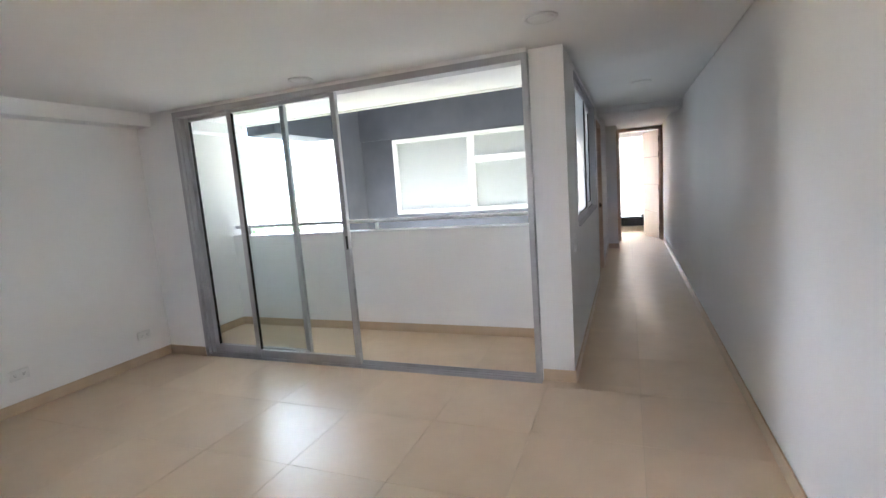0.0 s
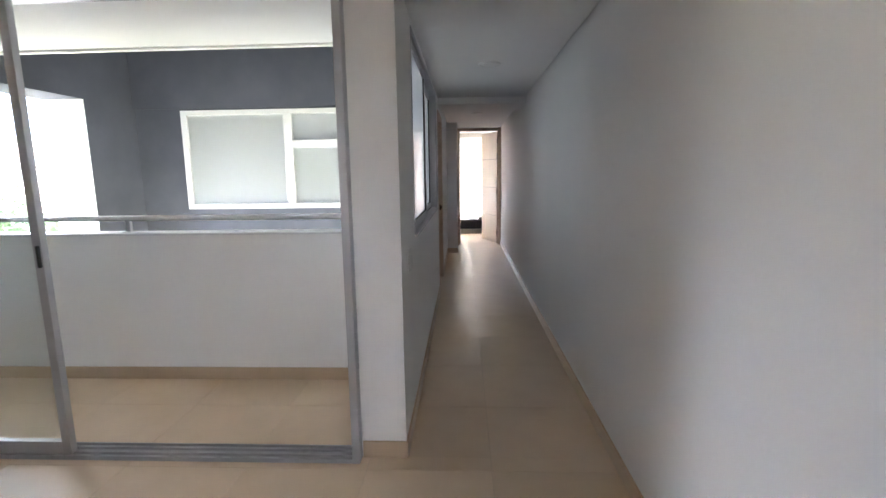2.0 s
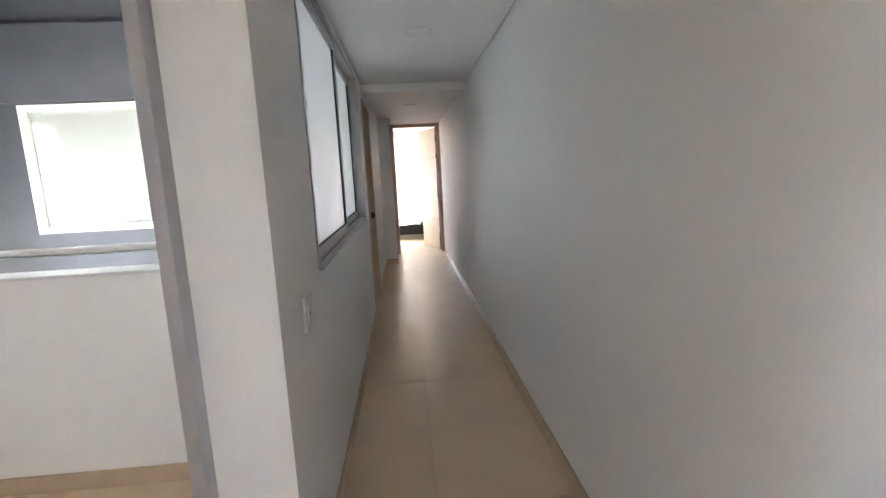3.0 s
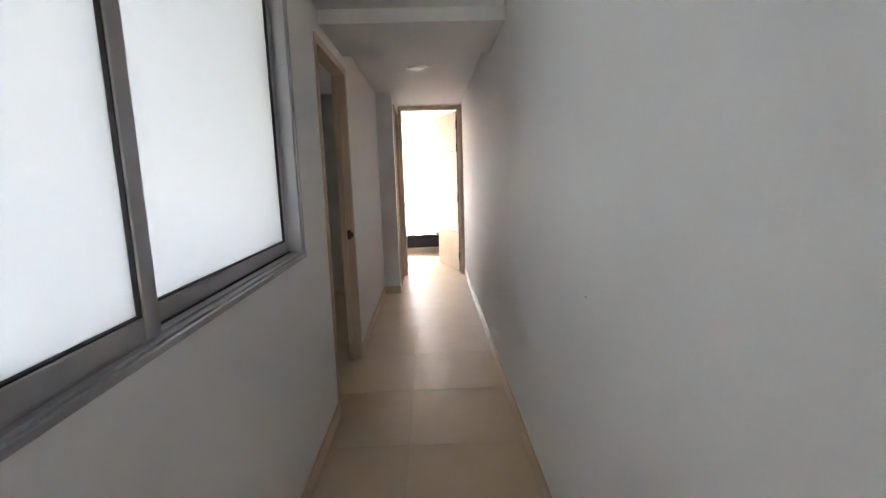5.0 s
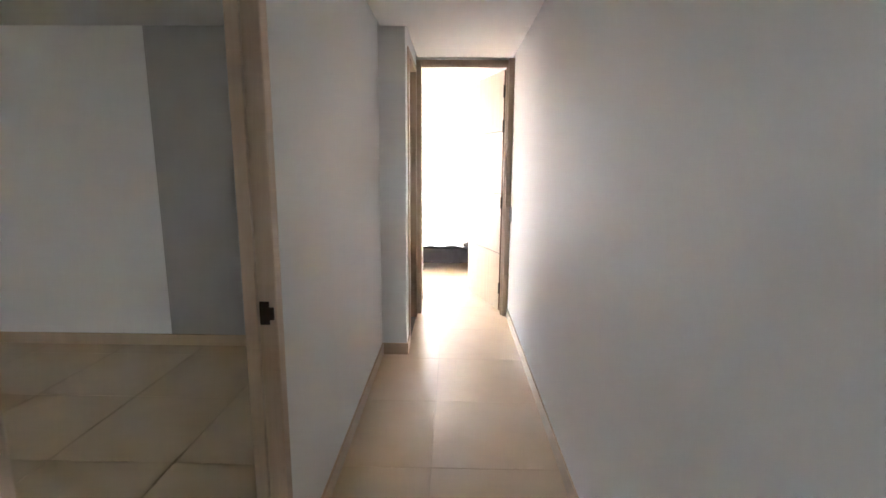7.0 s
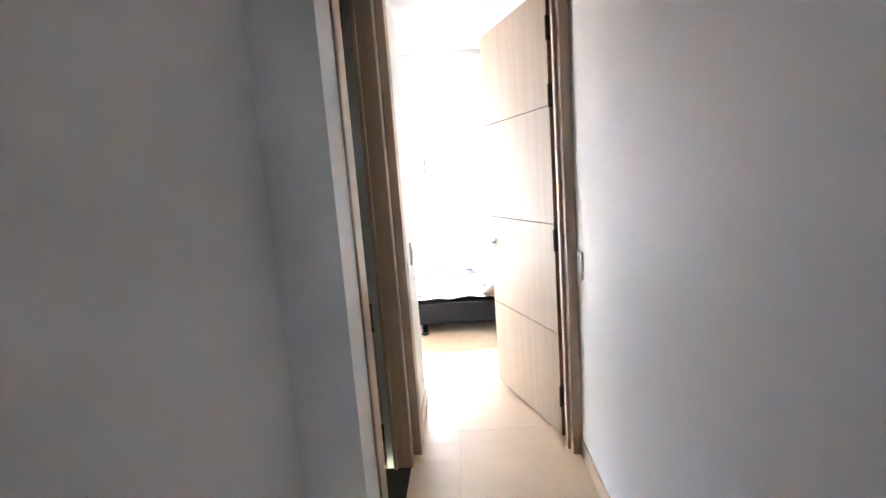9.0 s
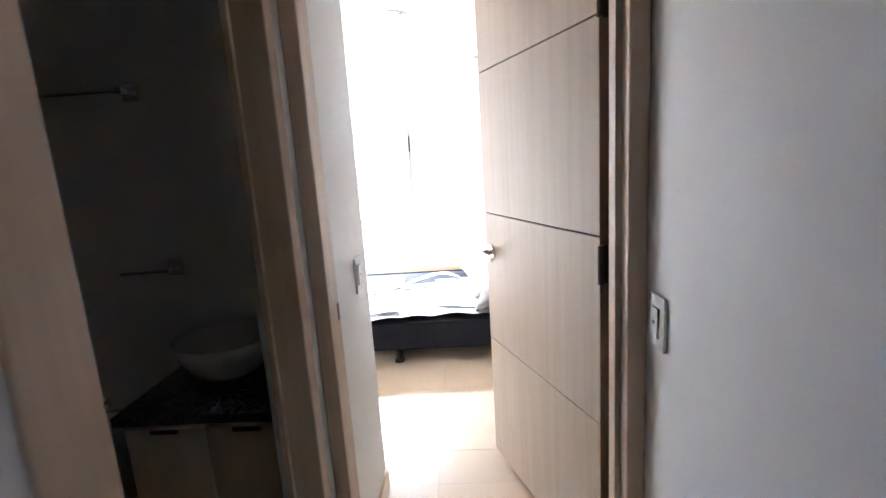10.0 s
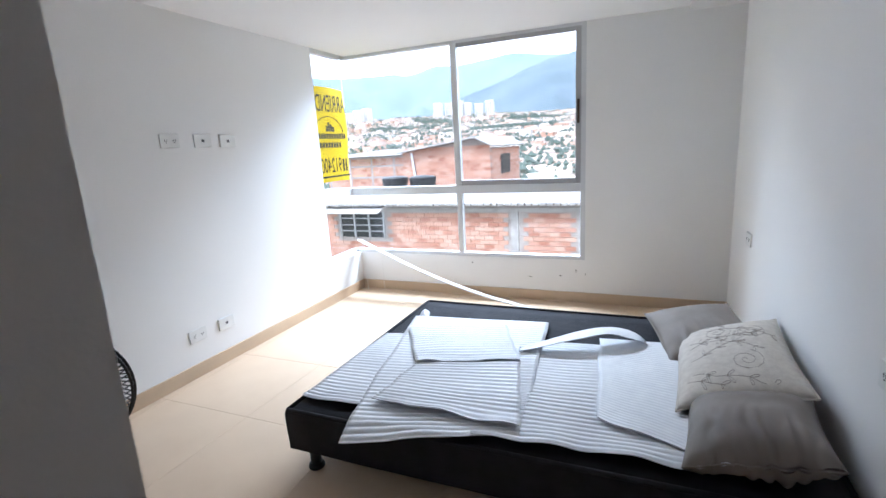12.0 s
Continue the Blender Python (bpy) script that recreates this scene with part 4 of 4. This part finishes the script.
INK = material("black_banner_ink", (0.03, 0.03, 0.02), 0.6)
ban = thing("rental_banner", (-3.0, 10.70, 1.0), "yellow rental banner hanging outside the corner pane", "banner")
bm = bmesh.new()
g = []
for i in range(19):
    u = i / 18
    g.append([bm.verts.new((-3.0 + 0.012 * math.sin(5 * u + j * 0.4), 10.35 + 0.62 * u, 1.0 + 0.79 * j / 12 + 0.012 * math.sin(3 * u))) for j in range(13)])
for p, q in zip(g, g[1:]):
    for j in range(12):
        bm.faces.new((p[j], p[j + 1], q[j + 1], q[j]))
cloth = part("cloth", bm, YELLOW, ban)
cloth.modifiers.new("thickness", "SOLIDIFY").thickness = 0.002


def lettering(text, size, y, z, narrow):
    cu = bpy.data.curves.new("lettering", "FONT")
    cu.body, cu.size, cu.extrude, cu.resolution_u = text, size, 0.0008, 3
    tmp = new("lettering", cu)
    me = bpy.data.meshes.new_from_object(tmp.evaluated_get(bpy.context.evaluated_depsgraph_get()))
    bpy.data.objects.remove(tmp)
    # reads from the street, so it stands mirrored seen from the room
    me.transform(Matrix(((0, 0, 1, -2.978), (-narrow, 0, 0, y), (0, 1, 0, z), (0, 0, 0, 1))))
    me.materials.append(INK)
    ob = new("lettering", me)
    ob.parent, ob.matrix_parent_inverse = ban, ban.matrix_basis.inverted()


lettering("ARRIENDA", 0.2, 10.955, 1.6, 0.52)
lettering("912400", 0.18, 10.83, 1.09, 0.57)
bm = bmesh.new()
for y0, y1, z0, z1 in (*[(10.46 + 0.037 * k, 10.486 + 0.037 * k, 1.375, 1.42) for k in range(13)], *[(10.54 + 0.04 * k, 10.568 + 0.04 * k, 1.3, 1.345) for k in range(8)], (10.49, 10.95, 1.045, 1.06), (10.85, 10.875, 1.09, 1.2), (10.89, 10.915, 1.09, 1.2)):
    box(bm, -2.982, -2.979, y0, y1, z0, z1)
for k in range(20):
    a, b = math.pi * k / 20, math.pi * (k + 1) / 20
    rod(bm, (-2.98, 10.69 + 0.2 * math.cos(a), 1.43 + 0.13 * math.sin(a)), (-2.98, 10.69 + 0.2 * math.cos(b), 1.43 + 0.13 * math.sin(b)), 0.004, 5)
for y, h in ((10.65, 0.05), (10.68, 0.08), (10.71, 0.06), (10.74, 0.04)):
    box(bm, -2.982, -2.979, y, y + 0.024, 1.435, 1.435 + h)
tagged(part("printed_shapes", bm, INK, ban, "plain printed bars and an arch"), kind="stuff")


# ---- outside ----
def island_material(name, colours, rough=0.9, bump=0.0):
    """One mesh of many pieces, each with its own shade out of the given ramp."""
    m = bpy.data.materials.new(name)
    m.use_nodes = True
    nt = m.node_tree
    p = nt.nodes["Principled BSDF"]
    p.inputs["Roughness"].default_value, p.inputs["Specular IOR Level"].default_value = rough, 0.2
    geo, ramp = nt.nodes.new("ShaderNodeNewGeometry"), nt.nodes.new("ShaderNodeValToRGB")
    while len(ramp.color_ramp.elements) < len(colours):
        ramp.color_ramp.elements.new(0.5)
    for i, c in enumerate(colours):
        ramp.color_ramp.elements[i].position = i / (len(colours) - 1)
        ramp.color_ramp.elements[i].color = (*c, 1)
    nt.links.new(geo.outputs["Random Per Island"], ramp.inputs["Fac"])
    nt.links.new(ramp.outputs["Color"], p.inputs["Base Color"])
    return m


BRICK = island_material("hollow_clay_brick", [(0.4, 0.19, 0.13), (0.52, 0.29, 0.21), (0.6, 0.39, 0.3), (0.46, 0.24, 0.17)])
MORTAR = material("mortar", (0.42, 0.37, 0.33), 0.95, second=(0.34, 0.29, 0.26), scale=3, bump=0.3)
CONCRETE = material("raw_concrete", (0.45, 0.42, 0.39), 0.9, second=(0.34, 0.31, 0.29), scale=4, bump=0.3)
ROOFING = material("fibre_cement_roofing", (0.48, 0.46, 0.44), 0.9, second=(0.34, 0.32, 0.3), scale=1.5)
FAR_HOUSE = island_material("hillside_houses", [(0.44, 0.26, 0.19), (0.52, 0.36, 0.28), (0.62, 0.54, 0.47), (0.48, 0.33, 0.26), (0.72, 0.69, 0.65), (0.56, 0.44, 0.37), (0.5, 0.47, 0.44)])
LEAF = island_material("tree_leaves", [(0.055, 0.085, 0.045), (0.085, 0.12, 0.06), (0.11, 0.145, 0.08)])
BARK = material("tree_bark", (0.12, 0.09, 0.06), 0.9, scale=12, bump=0.5)
GROUND = material("far_ground", (0.2, 0.16, 0.11), 0.95, second=(0.13, 0.14, 0.08), scale=0.02)


# leaf greens paled and greyed to stand for haze over the distance
FAR_LEAF = island_material("haze_paled_tree_leaves", [(0.1, 0.125, 0.105), (0.12, 0.15, 0.125), (0.145, 0.17, 0.145)])


def fast_boxes(name, boxes, mat):
    verts, faces = [], []
    for x0, x1, y0, y1, z0, z1 in boxes:
        o = len(verts)
        verts += [(x, y, z) for z in (z0, z1) for y in (y0, y1) for x in (x0, x1)]
        faces += [[o + i for i in f] for f in ((0, 2, 3, 1), (4, 5, 7, 6), (0, 1, 5, 4), (2, 6, 7, 3), (0, 4, 6, 2), (1, 3, 7, 5))]
    me = bpy.data.meshes.new(name)
    me.from_pydata(verts, [], faces)
    me.materials.append(mat)
    return new(name, me)


def brick_courses(x0, x1, y, z0, z1, holes=(), length=0.33, height=0.15, seed=1):
    """Courses of bricks on a wall that faces -y."""
    rnd, out, row, z = random.Random(seed), [], 0, z0
    while z + height <= z1:
        x = x0 - (length / 2 if row % 2 else 0)
        while x < x1:
            a, b = max(x, x0) + 0.006, min(x + length, x1) - 0.006
            if b - a > 0.03 and not any(a < hx1 and b > hx0 and z < hz1 and z + height > hz0 for hx0, hx1, hz0, hz1 in holes):
                out.append((a, b, y - 0.02 - rnd.random() * 0.012, y + 0.02, z + 0.008, z + height - 0.008))
            x += length
        z, row = z + height, row + 1
    return out


def corrugated(x0, x1, y0, y1, z_near, z_far, pitch=0.18):
    bm = bmesh.new()
    n = int((x1 - x0) / pitch * 4)
    near, far = [], []
    for i in range(n + 1):
        x = x0 + (x1 - x0) * i / n
        w = 0.03 * math.sin(2 * math.pi * (x - x0) / pitch)
        near.append(bm.verts.new((x, y0, z_near + w)))
        far.append(bm.verts.new((x, y1, z_far + w)))
    for i in range(n):
        bm.faces.new((near[i], near[i + 1], far[i + 1], far[i]))
    return bm


def near_house():
    h = thing("brick_house", (-6, 25, -9.9), "unplastered brick house with concrete bands and a corrugated roof", "house")
    y, x0, x1 = 22.0, -15.0, 3.5
    part("wall", box(bmesh.new(), x0, x1, y, 27.5, -9.9, -0.64), MORTAR, h)
    win = (-10.9, -9.05, -1.85, -0.92)
    bands = [(x0, x1, -0.9, -0.76)]
    posts = [(-4.35, -4.1, -9, -0.9), (-2.25, -1.95, -9, -0.9), (-12.0, -11.7, -9, -0.9)]
    b = fast_boxes("bricks", brick_courses(x0, x1, y, -5.0, -0.64, [win] + bands + posts), BRICK)
    b.parent, b.matrix_parent_inverse = h, h.matrix_basis.inverted()
    tagged(b, kind="stuff")
    for bx0, bx1, bz0, bz1 in bands + posts:
        part("concrete_band", box(bmesh.new(), bx0, bx1, y - 0.03, y + 0.02, bz0, bz1, 0.01), CONCRETE, h)
    w = part("window", box(bmesh.new(), win[0], win[1], y - 0.01, y + 0.01, win[2], win[3]), BLACK_PLASTIC, h, "barred dark window")
    for k in range(4):
        x = win[0] + (win[1] - win[0]) * k / 3
        part("window_bar", box(bmesh.new(), x - 0.035, x + 0.035, y - 0.05, y - 0.012, win[2], win[3]), ALU, w)
    for z in (-1.62, -1.4, -1.15):
        part("window_bar", box(bmesh.new(), win[0], win[1], y - 0.04, y - 0.02, z - 0.02, z + 0.02), ALU, w)
    bm = bmesh.new()
    v = [bm.verts.new(p) for p in ((-11.3, y, -0.7), (-8.9, y, -0.7), (-8.9, y - 0.7, -0.9), (-11.3, y - 0.7, -0.9))]
    bm.faces.new(v)
    part("awning", bm, ROOFING, h, "pale sheet awning").modifiers.new("thickness", "SOLIDIFY").thickness = 0.03
    roof = part("roof", corrugated(x0 - 0.2, x1 + 0.2, y - 0.35, 27.5, -0.6, -0.5), ROOFING, h)
    roof.modifiers.new("thickness", "SOLIDIFY").thickness = 0.012
    tile_tops = []
    rnd = random.Random(8)
    x = x0
    while x < x1:
        tile_tops.append((x, x + 0.16, y - 0.36 - rnd.random() * 0.05, y - 0.05, -0.66, -0.58))
        x += 0.22
    e = fast_boxes("eaves_tiles", tile_tops, CONCRETE)
    e.parent, e.matrix_parent_inverse = h, h.matrix_basis.inverted()


near_house()


def water_tank(x, y, z):
    d = thing("water_tank", (x, y, z), "black plastic roof water tank", "water tank", "roof water tanks")
    part("body", lathe(bmesh.new(), [(0.5, 0.0), (0.56, 0.15), (0.6, 0.42), (0.6, 0.48)], (x, y, z), 28), BLACK_PLASTIC, d, smooth=True)
    part("lid", lathe(bmesh.new(), [(0.62, 0.48), (0.62, 0.53), (0.5, 0.58), (0.15, 0.62)], (x, y, z), 28), BLACK_PLASTIC, d, smooth=True)


water_tank(-10.95, 26.6, -0.55)
water_tank(-9.55, 26.6, -0.55)


def far_brick_house():
    h = thing("brick_house", (-11.5, 35, -9.9), "two part brick house with a concrete grid and pitched roof", "house")
    y = 32.0
    part("wall", box(bmesh.new(), -18.5, -13.0, y, 40, -9.9, 0.95), MORTAR, h)
    part("wall", box(bmesh.new(), -13.0, -7.85, y - 0.5, 38, -9.9, 1.05), MORTAR, h)
    for name, a in (("bricks", brick_courses(-18.5, -13.0, y, -1.6, 0.9, seed=3)), ("bricks", brick_courses(-13.0, -7.85, y - 0.5, -1.6, 1.25, length=0.4, height=0.19, seed=4))):
        b = fast_boxes(name, a, BRICK)
        b.parent, b.matrix_parent_inverse = h, h.matrix_basis.inverted()
        tagged(b, kind="stuff")
    side = []
    for row in range(14):
        for k in range(15):
            q = y - 0.5 + k * 0.41 + (0.2 if row % 2 else 0)
            side.append((-7.87, -7.83, q, q + 0.39, -1.6 + row * 0.19, -1.6 + row * 0.19 + 0.175))
    b = fast_boxes("bricks", side, BRICK)
    b.parent, b.matrix_parent_inverse = h, h.matrix_basis.inverted()
    tagged(b, kind="stuff")
    for x in (-18.4, -16.9, -15.4, -13.9):
        part("concrete_band", box(bmesh.new(), x, x + 0.12, y - 0.04, y + 0.02, -1.6, 0.9), CONCRETE, h)
    for z in (-0.35, 0.3, 0.8):
        part("concrete_band", box(bmesh.new(), -18.5, -13.0, y - 0.045, y + 0.02, z, z + 0.1), CONCRETE, h)
    part("drain_pipe", rod(bmesh.new(), (-12.4, y - 0.6, 1.0), (-12.1, y - 0.6, -1.2), 0.07), WHITE_ALU, h)
    bm = bmesh.new()
    pts = [(-13.2, 1.1), (-8.6, 1.7), (-7.55, 1.2)]
    ring = []
    for yy in (y - 0.9, 38.2):
        ring.append([bm.verts.new((x, yy, z)) for x, z in pts])
    for i in range(2):
        bm.faces.new((ring[0][i], ring[0][i + 1], ring[1][i + 1], ring[1][i]))
    part("roof", bm, ROOFING, h).modifiers.new("thickness", "SOLIDIFY").thickness = 0.08
    bm = bmesh.new()
    v = [bm.verts.new((x, y - 0.49, z)) for x, z in ((-13.0, 1.05), (-8.6, 1.66), (-7.85, 1.25), (-7.85, 1.05))]
    bm.faces.new(v)
    part("gable", bm, MORTAR, h)
    part("roof", corrugated(-18.8, -12.9, y - 0.4, 40, 0.95, 1.25), ROOFING, h).modifiers.new("thickness", "SOLIDIFY").thickness = 0.015
    part("window", box(bmesh.new(), -7.84, -7.8, y + 1.4, y + 3.4, -0.4, 0.7), BLACK_PLASTIC, h, "dark side window")


far_brick_house()


def hill_height(x, y):
    d = math.hypot(x, y)
    r = max(0.0, (d - 70) / 900)
    r = min(r, 1.38)
    return -9.9 + 60 * r ** 1.25 + 12 * r * noise.noise(Vector((x / 260, y / 260, 0)))


def hillside():
    bm = bmesh.new()
    n, k = 70, 40
    g = []
    for i in range(n + 1):
        a = radians(-75 + 150 * i / n)
        row = []
        for j in range(k + 1):
            d = 60 + 2300 * (j / k) ** 1.6
            x, y = -math.sin(a) * d, math.cos(a) * d
            row.append(bm.verts.new((x, y, hill_height(x, y))))
        g.append(row)
    for p, q in zip(g, g[1:]):
        for j in range(k):
            bm.faces.new((p[j], q[j], q[j + 1], p[j + 1]))
    tagged(part("backdrop_hillside", bm, GROUND, smooth=True), "far green slope under the town", "hillside", kind="structure")
    rnd = random.Random(11)
    houses, trees = [], []
    for _ in range(9000):
        d = 75 + 1150 * rnd.random() ** 1.15
        a = radians(-16 + 66 * rnd.random())
        x, y = -math.sin(a) * d, math.cos(a) * d
        z = hill_height(x, y)
        patch = noise.noise(Vector((x / 120, y / 120, 4)))
        if patch > 0.36:
            trees.append((x, y, z))
            continue
        w, e, hh = rnd.uniform(3.5, 7), rnd.uniform(4, 8), rnd.uniform(2.5, 6)
        houses.append((x - w / 2, x + w / 2, y - e / 2, y + e / 2, z - 3, z + hh))
        if rnd.random() < 0.12:
            trees.append((x + 7, y, z))
    tagged(fast_boxes("hillside_houses", houses, FAR_HOUSE), "countless small brick houses climbing the hillside", "houses", kind="stuff")
    bm_v, bm_f = [], []
    for x, y, z in trees:
        for _ in range(26):
            c = Vector((x + rnd.gauss(0, 2.6), y + rnd.gauss(0, 2.6), z + rnd.uniform(1, 6.5)))
            s = rnd.uniform(0.5, 1.15)
            o = len(bm_v)
            bm_v += [tuple(c + Vector(p) * s * rnd.uniform(0.7, 1.2)) for p in ((1, 0, 0), (-0.5, 0.87, 0), (-0.5, -0.87, 0), (0, 0, 1), (0, 0, -0.8))]
            bm_f += [[o + i for i in f] for f in ((0, 1, 3), (1, 2, 3), (2, 0, 3), (1, 0, 4), (2, 1, 4), (0, 2, 4))]
    me = bpy.data.meshes.new("far_trees")
    me.from_pydata(bm_v, [], bm_f)
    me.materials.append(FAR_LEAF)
    tagged(new("far_trees", me), "tree clumps between hillside houses, green paled by painted haze", "trees", kind="stuff")
    towers = []
    for k in range(9):
        a, d = radians(17 + k * 1.15 + rnd.uniform(-0.3, 0.3)) if k < 6 else radians(31 + (k - 6) * 1.0), rnd.uniform(880, 980)
        x, y = -math.sin(a) * d, math.cos(a) * d
        towers.append((x, y, hill_height(x, y), rnd.uniform(24, 34)))
    TOWER = material("pale_tower_render", (0.72, 0.7, 0.68), 0.9, second=(0.6, 0.58, 0.56), scale=0.1)
    for x, y, z, t in towers:
        h = thing("apartment_tower", (x, y, z), "pale apartment tower on the hillside", "building", "far apartment towers")
        part("wall", box(bmesh.new(), x - 7, x + 7, y, y + 14, z - 5, z + t), TOWER, h)
        rows = [(x - 5.5 + 4 * c, x - 3.5 + 4 * c, y - 0.2, y + 0.2, z + 3 * r, z + 3 * r + 1.6) for c in range(3) for r in range(1, int(t / 3))]
        w = fast_boxes("windows", rows, BLACK_PLASTIC)
        w.parent, w.matrix_parent_inverse = h, h.matrix_basis.inverted()
        tagged(w, kind="stuff")


hillside()


def mountain(name, dist, profile, rough, colour, dark, glow, seed):
    """A wooded ridge far beyond the town; profile gives its height in metres by the angle west of the street."""
    # distance haze is painted into the blue-grey colour, which also glows faintly
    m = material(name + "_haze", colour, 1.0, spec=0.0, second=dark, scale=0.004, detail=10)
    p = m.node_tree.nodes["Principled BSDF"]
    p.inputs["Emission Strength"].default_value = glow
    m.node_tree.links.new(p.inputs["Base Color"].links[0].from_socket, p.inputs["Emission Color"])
    bm = bmesh.new()
    g = []
    n, k = 180, 24
    for i in range(n + 1):
        deg = -70 + 150 * i / n
        a = radians(deg)
        top = profile(deg) + rough * (noise.fractal(Vector((deg / 6, seed, 0)), 1.0, 2.0, 5) * 0.5)
        row = []
        for j in range(k + 1):
            v = j / k
            d = dist * (0.55 + 0.45 * v)
            spur = rough * 0.8 * noise.fractal(Vector((deg / 4, v * 5, seed)), 1.0, 2.0, 5) * math.sin(math.pi * v)
            row.append(bm.verts.new((-math.sin(a) * d, math.cos(a) * d, -10 + max(0, top * v ** 1.15 + spur))))
        g.append(row)
    for p_, q in zip(g, g[1:]):
        for j in range(k):
            bm.faces.new((p_[j], q[j], q[j + 1], p_[j + 1]))
    tagged(part(name, bm, m, smooth=True), "distant wooded mountain ridge, blue haze painted into its colour", "mountain", kind="structure")


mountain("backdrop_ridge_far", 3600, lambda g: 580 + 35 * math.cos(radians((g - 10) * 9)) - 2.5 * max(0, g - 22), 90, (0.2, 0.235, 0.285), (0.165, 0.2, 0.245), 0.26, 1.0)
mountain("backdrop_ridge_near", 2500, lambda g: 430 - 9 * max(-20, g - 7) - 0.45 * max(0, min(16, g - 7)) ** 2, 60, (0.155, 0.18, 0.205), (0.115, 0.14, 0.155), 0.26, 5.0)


def street_tree(x, y, z, h, seed):
    rnd = random.Random(seed)
    t = thing("tree", (x, y, z), "leafy green street tree in front of the building", "tree", "street trees")
    bm = bmesh.new()
    rod(bm, (x, y, z), (x, y, z + h * 0.55), 0.22, 10, 0.13)
    for k in range(6):
        a = k * 1.05
        rod(bm, (x, y, z + h * (0.4 + 0.03 * k)), (x + math.cos(a) * h * 0.22, y + math.sin(a) * h * 0.22, z + h * (0.68 + 0.03 * k)), 0.08, 7, 0.03)
    part("trunk", bm, BARK, t)
    vs, fs = [], []
    for _ in range(2600):
        d = Vector((rnd.gauss(0, 1), rnd.gauss(0, 1), rnd.gauss(0, 0.8))).normalized() * rnd.uniform(0.45, 1.0)
        c = Vector((x, y, z + h * 0.75)) + d * h * 0.3 * (1 + 0.35 * noise.noise(d * 2 + Vector((seed, 0, 0))))
        s = rnd.uniform(0.1, 0.2)
        u = Vector((rnd.gauss(0, 1), rnd.gauss(0, 1), rnd.gauss(0, 1))).normalized()
        w = u.orthogonal().normalized()
        o = len(vs)
        vs += [tuple(c + u * s), tuple(c + w * s * 0.5), tuple(c - u * s), tuple(c - w * s * 0.5)]
        fs.append([o, o + 1, o + 2, o + 3])
    me = bpy.data.meshes.new("crown")
    me.from_pydata(vs, [], fs)
    me.materials.append(LEAF)
    c = new("crown", me)
    c.parent, c.matrix_parent_inverse = t, t.matrix_basis.inverted()


street_tree(-29, 26.5, -9.9, 10.2, 1)
street_tree(-33, 28, -9.9, 9.6, 2)
street_tree(-26, 29, -9.9, 9.2, 3)
slab("ground", [(-4500, 4500, -4500, 4500, -12, -9.9)], GROUND, "street level ground far below the flat", "ground")
# ---- floors last ----
tiled_floor("floor", [(-4.58, 0.0, -5.0, 0.0), (XL, 0.0, 0.0, 5.87), (-0.79, 0.0, 5.87, 6.73), (-0.79, 0.0, 6.73, 6.868), (-0.77, 0.09, 6.868, 7.35), (-2.88, 0.09, 7.35, 10.865)],
            "polished beige porcelain tile floor with thin joints")
tiled_floor("floor_balcony", [(-4.58, -1.17, 0.0, 0.85)], "beige tile balcony floor")
tiled_floor("floor_second_room", [(-1.03, XL, 3.165, 4.02), (-4.5, -1.03, 2.99, 5.98)], "beige tile floor of the second room")
tiled_floor("floor_bathroom", [(-2.4, -0.915, 6.04, 7.27)], "dark bathroom floor", sx=0.3, sy=0.3, mat=DARK_TILE)
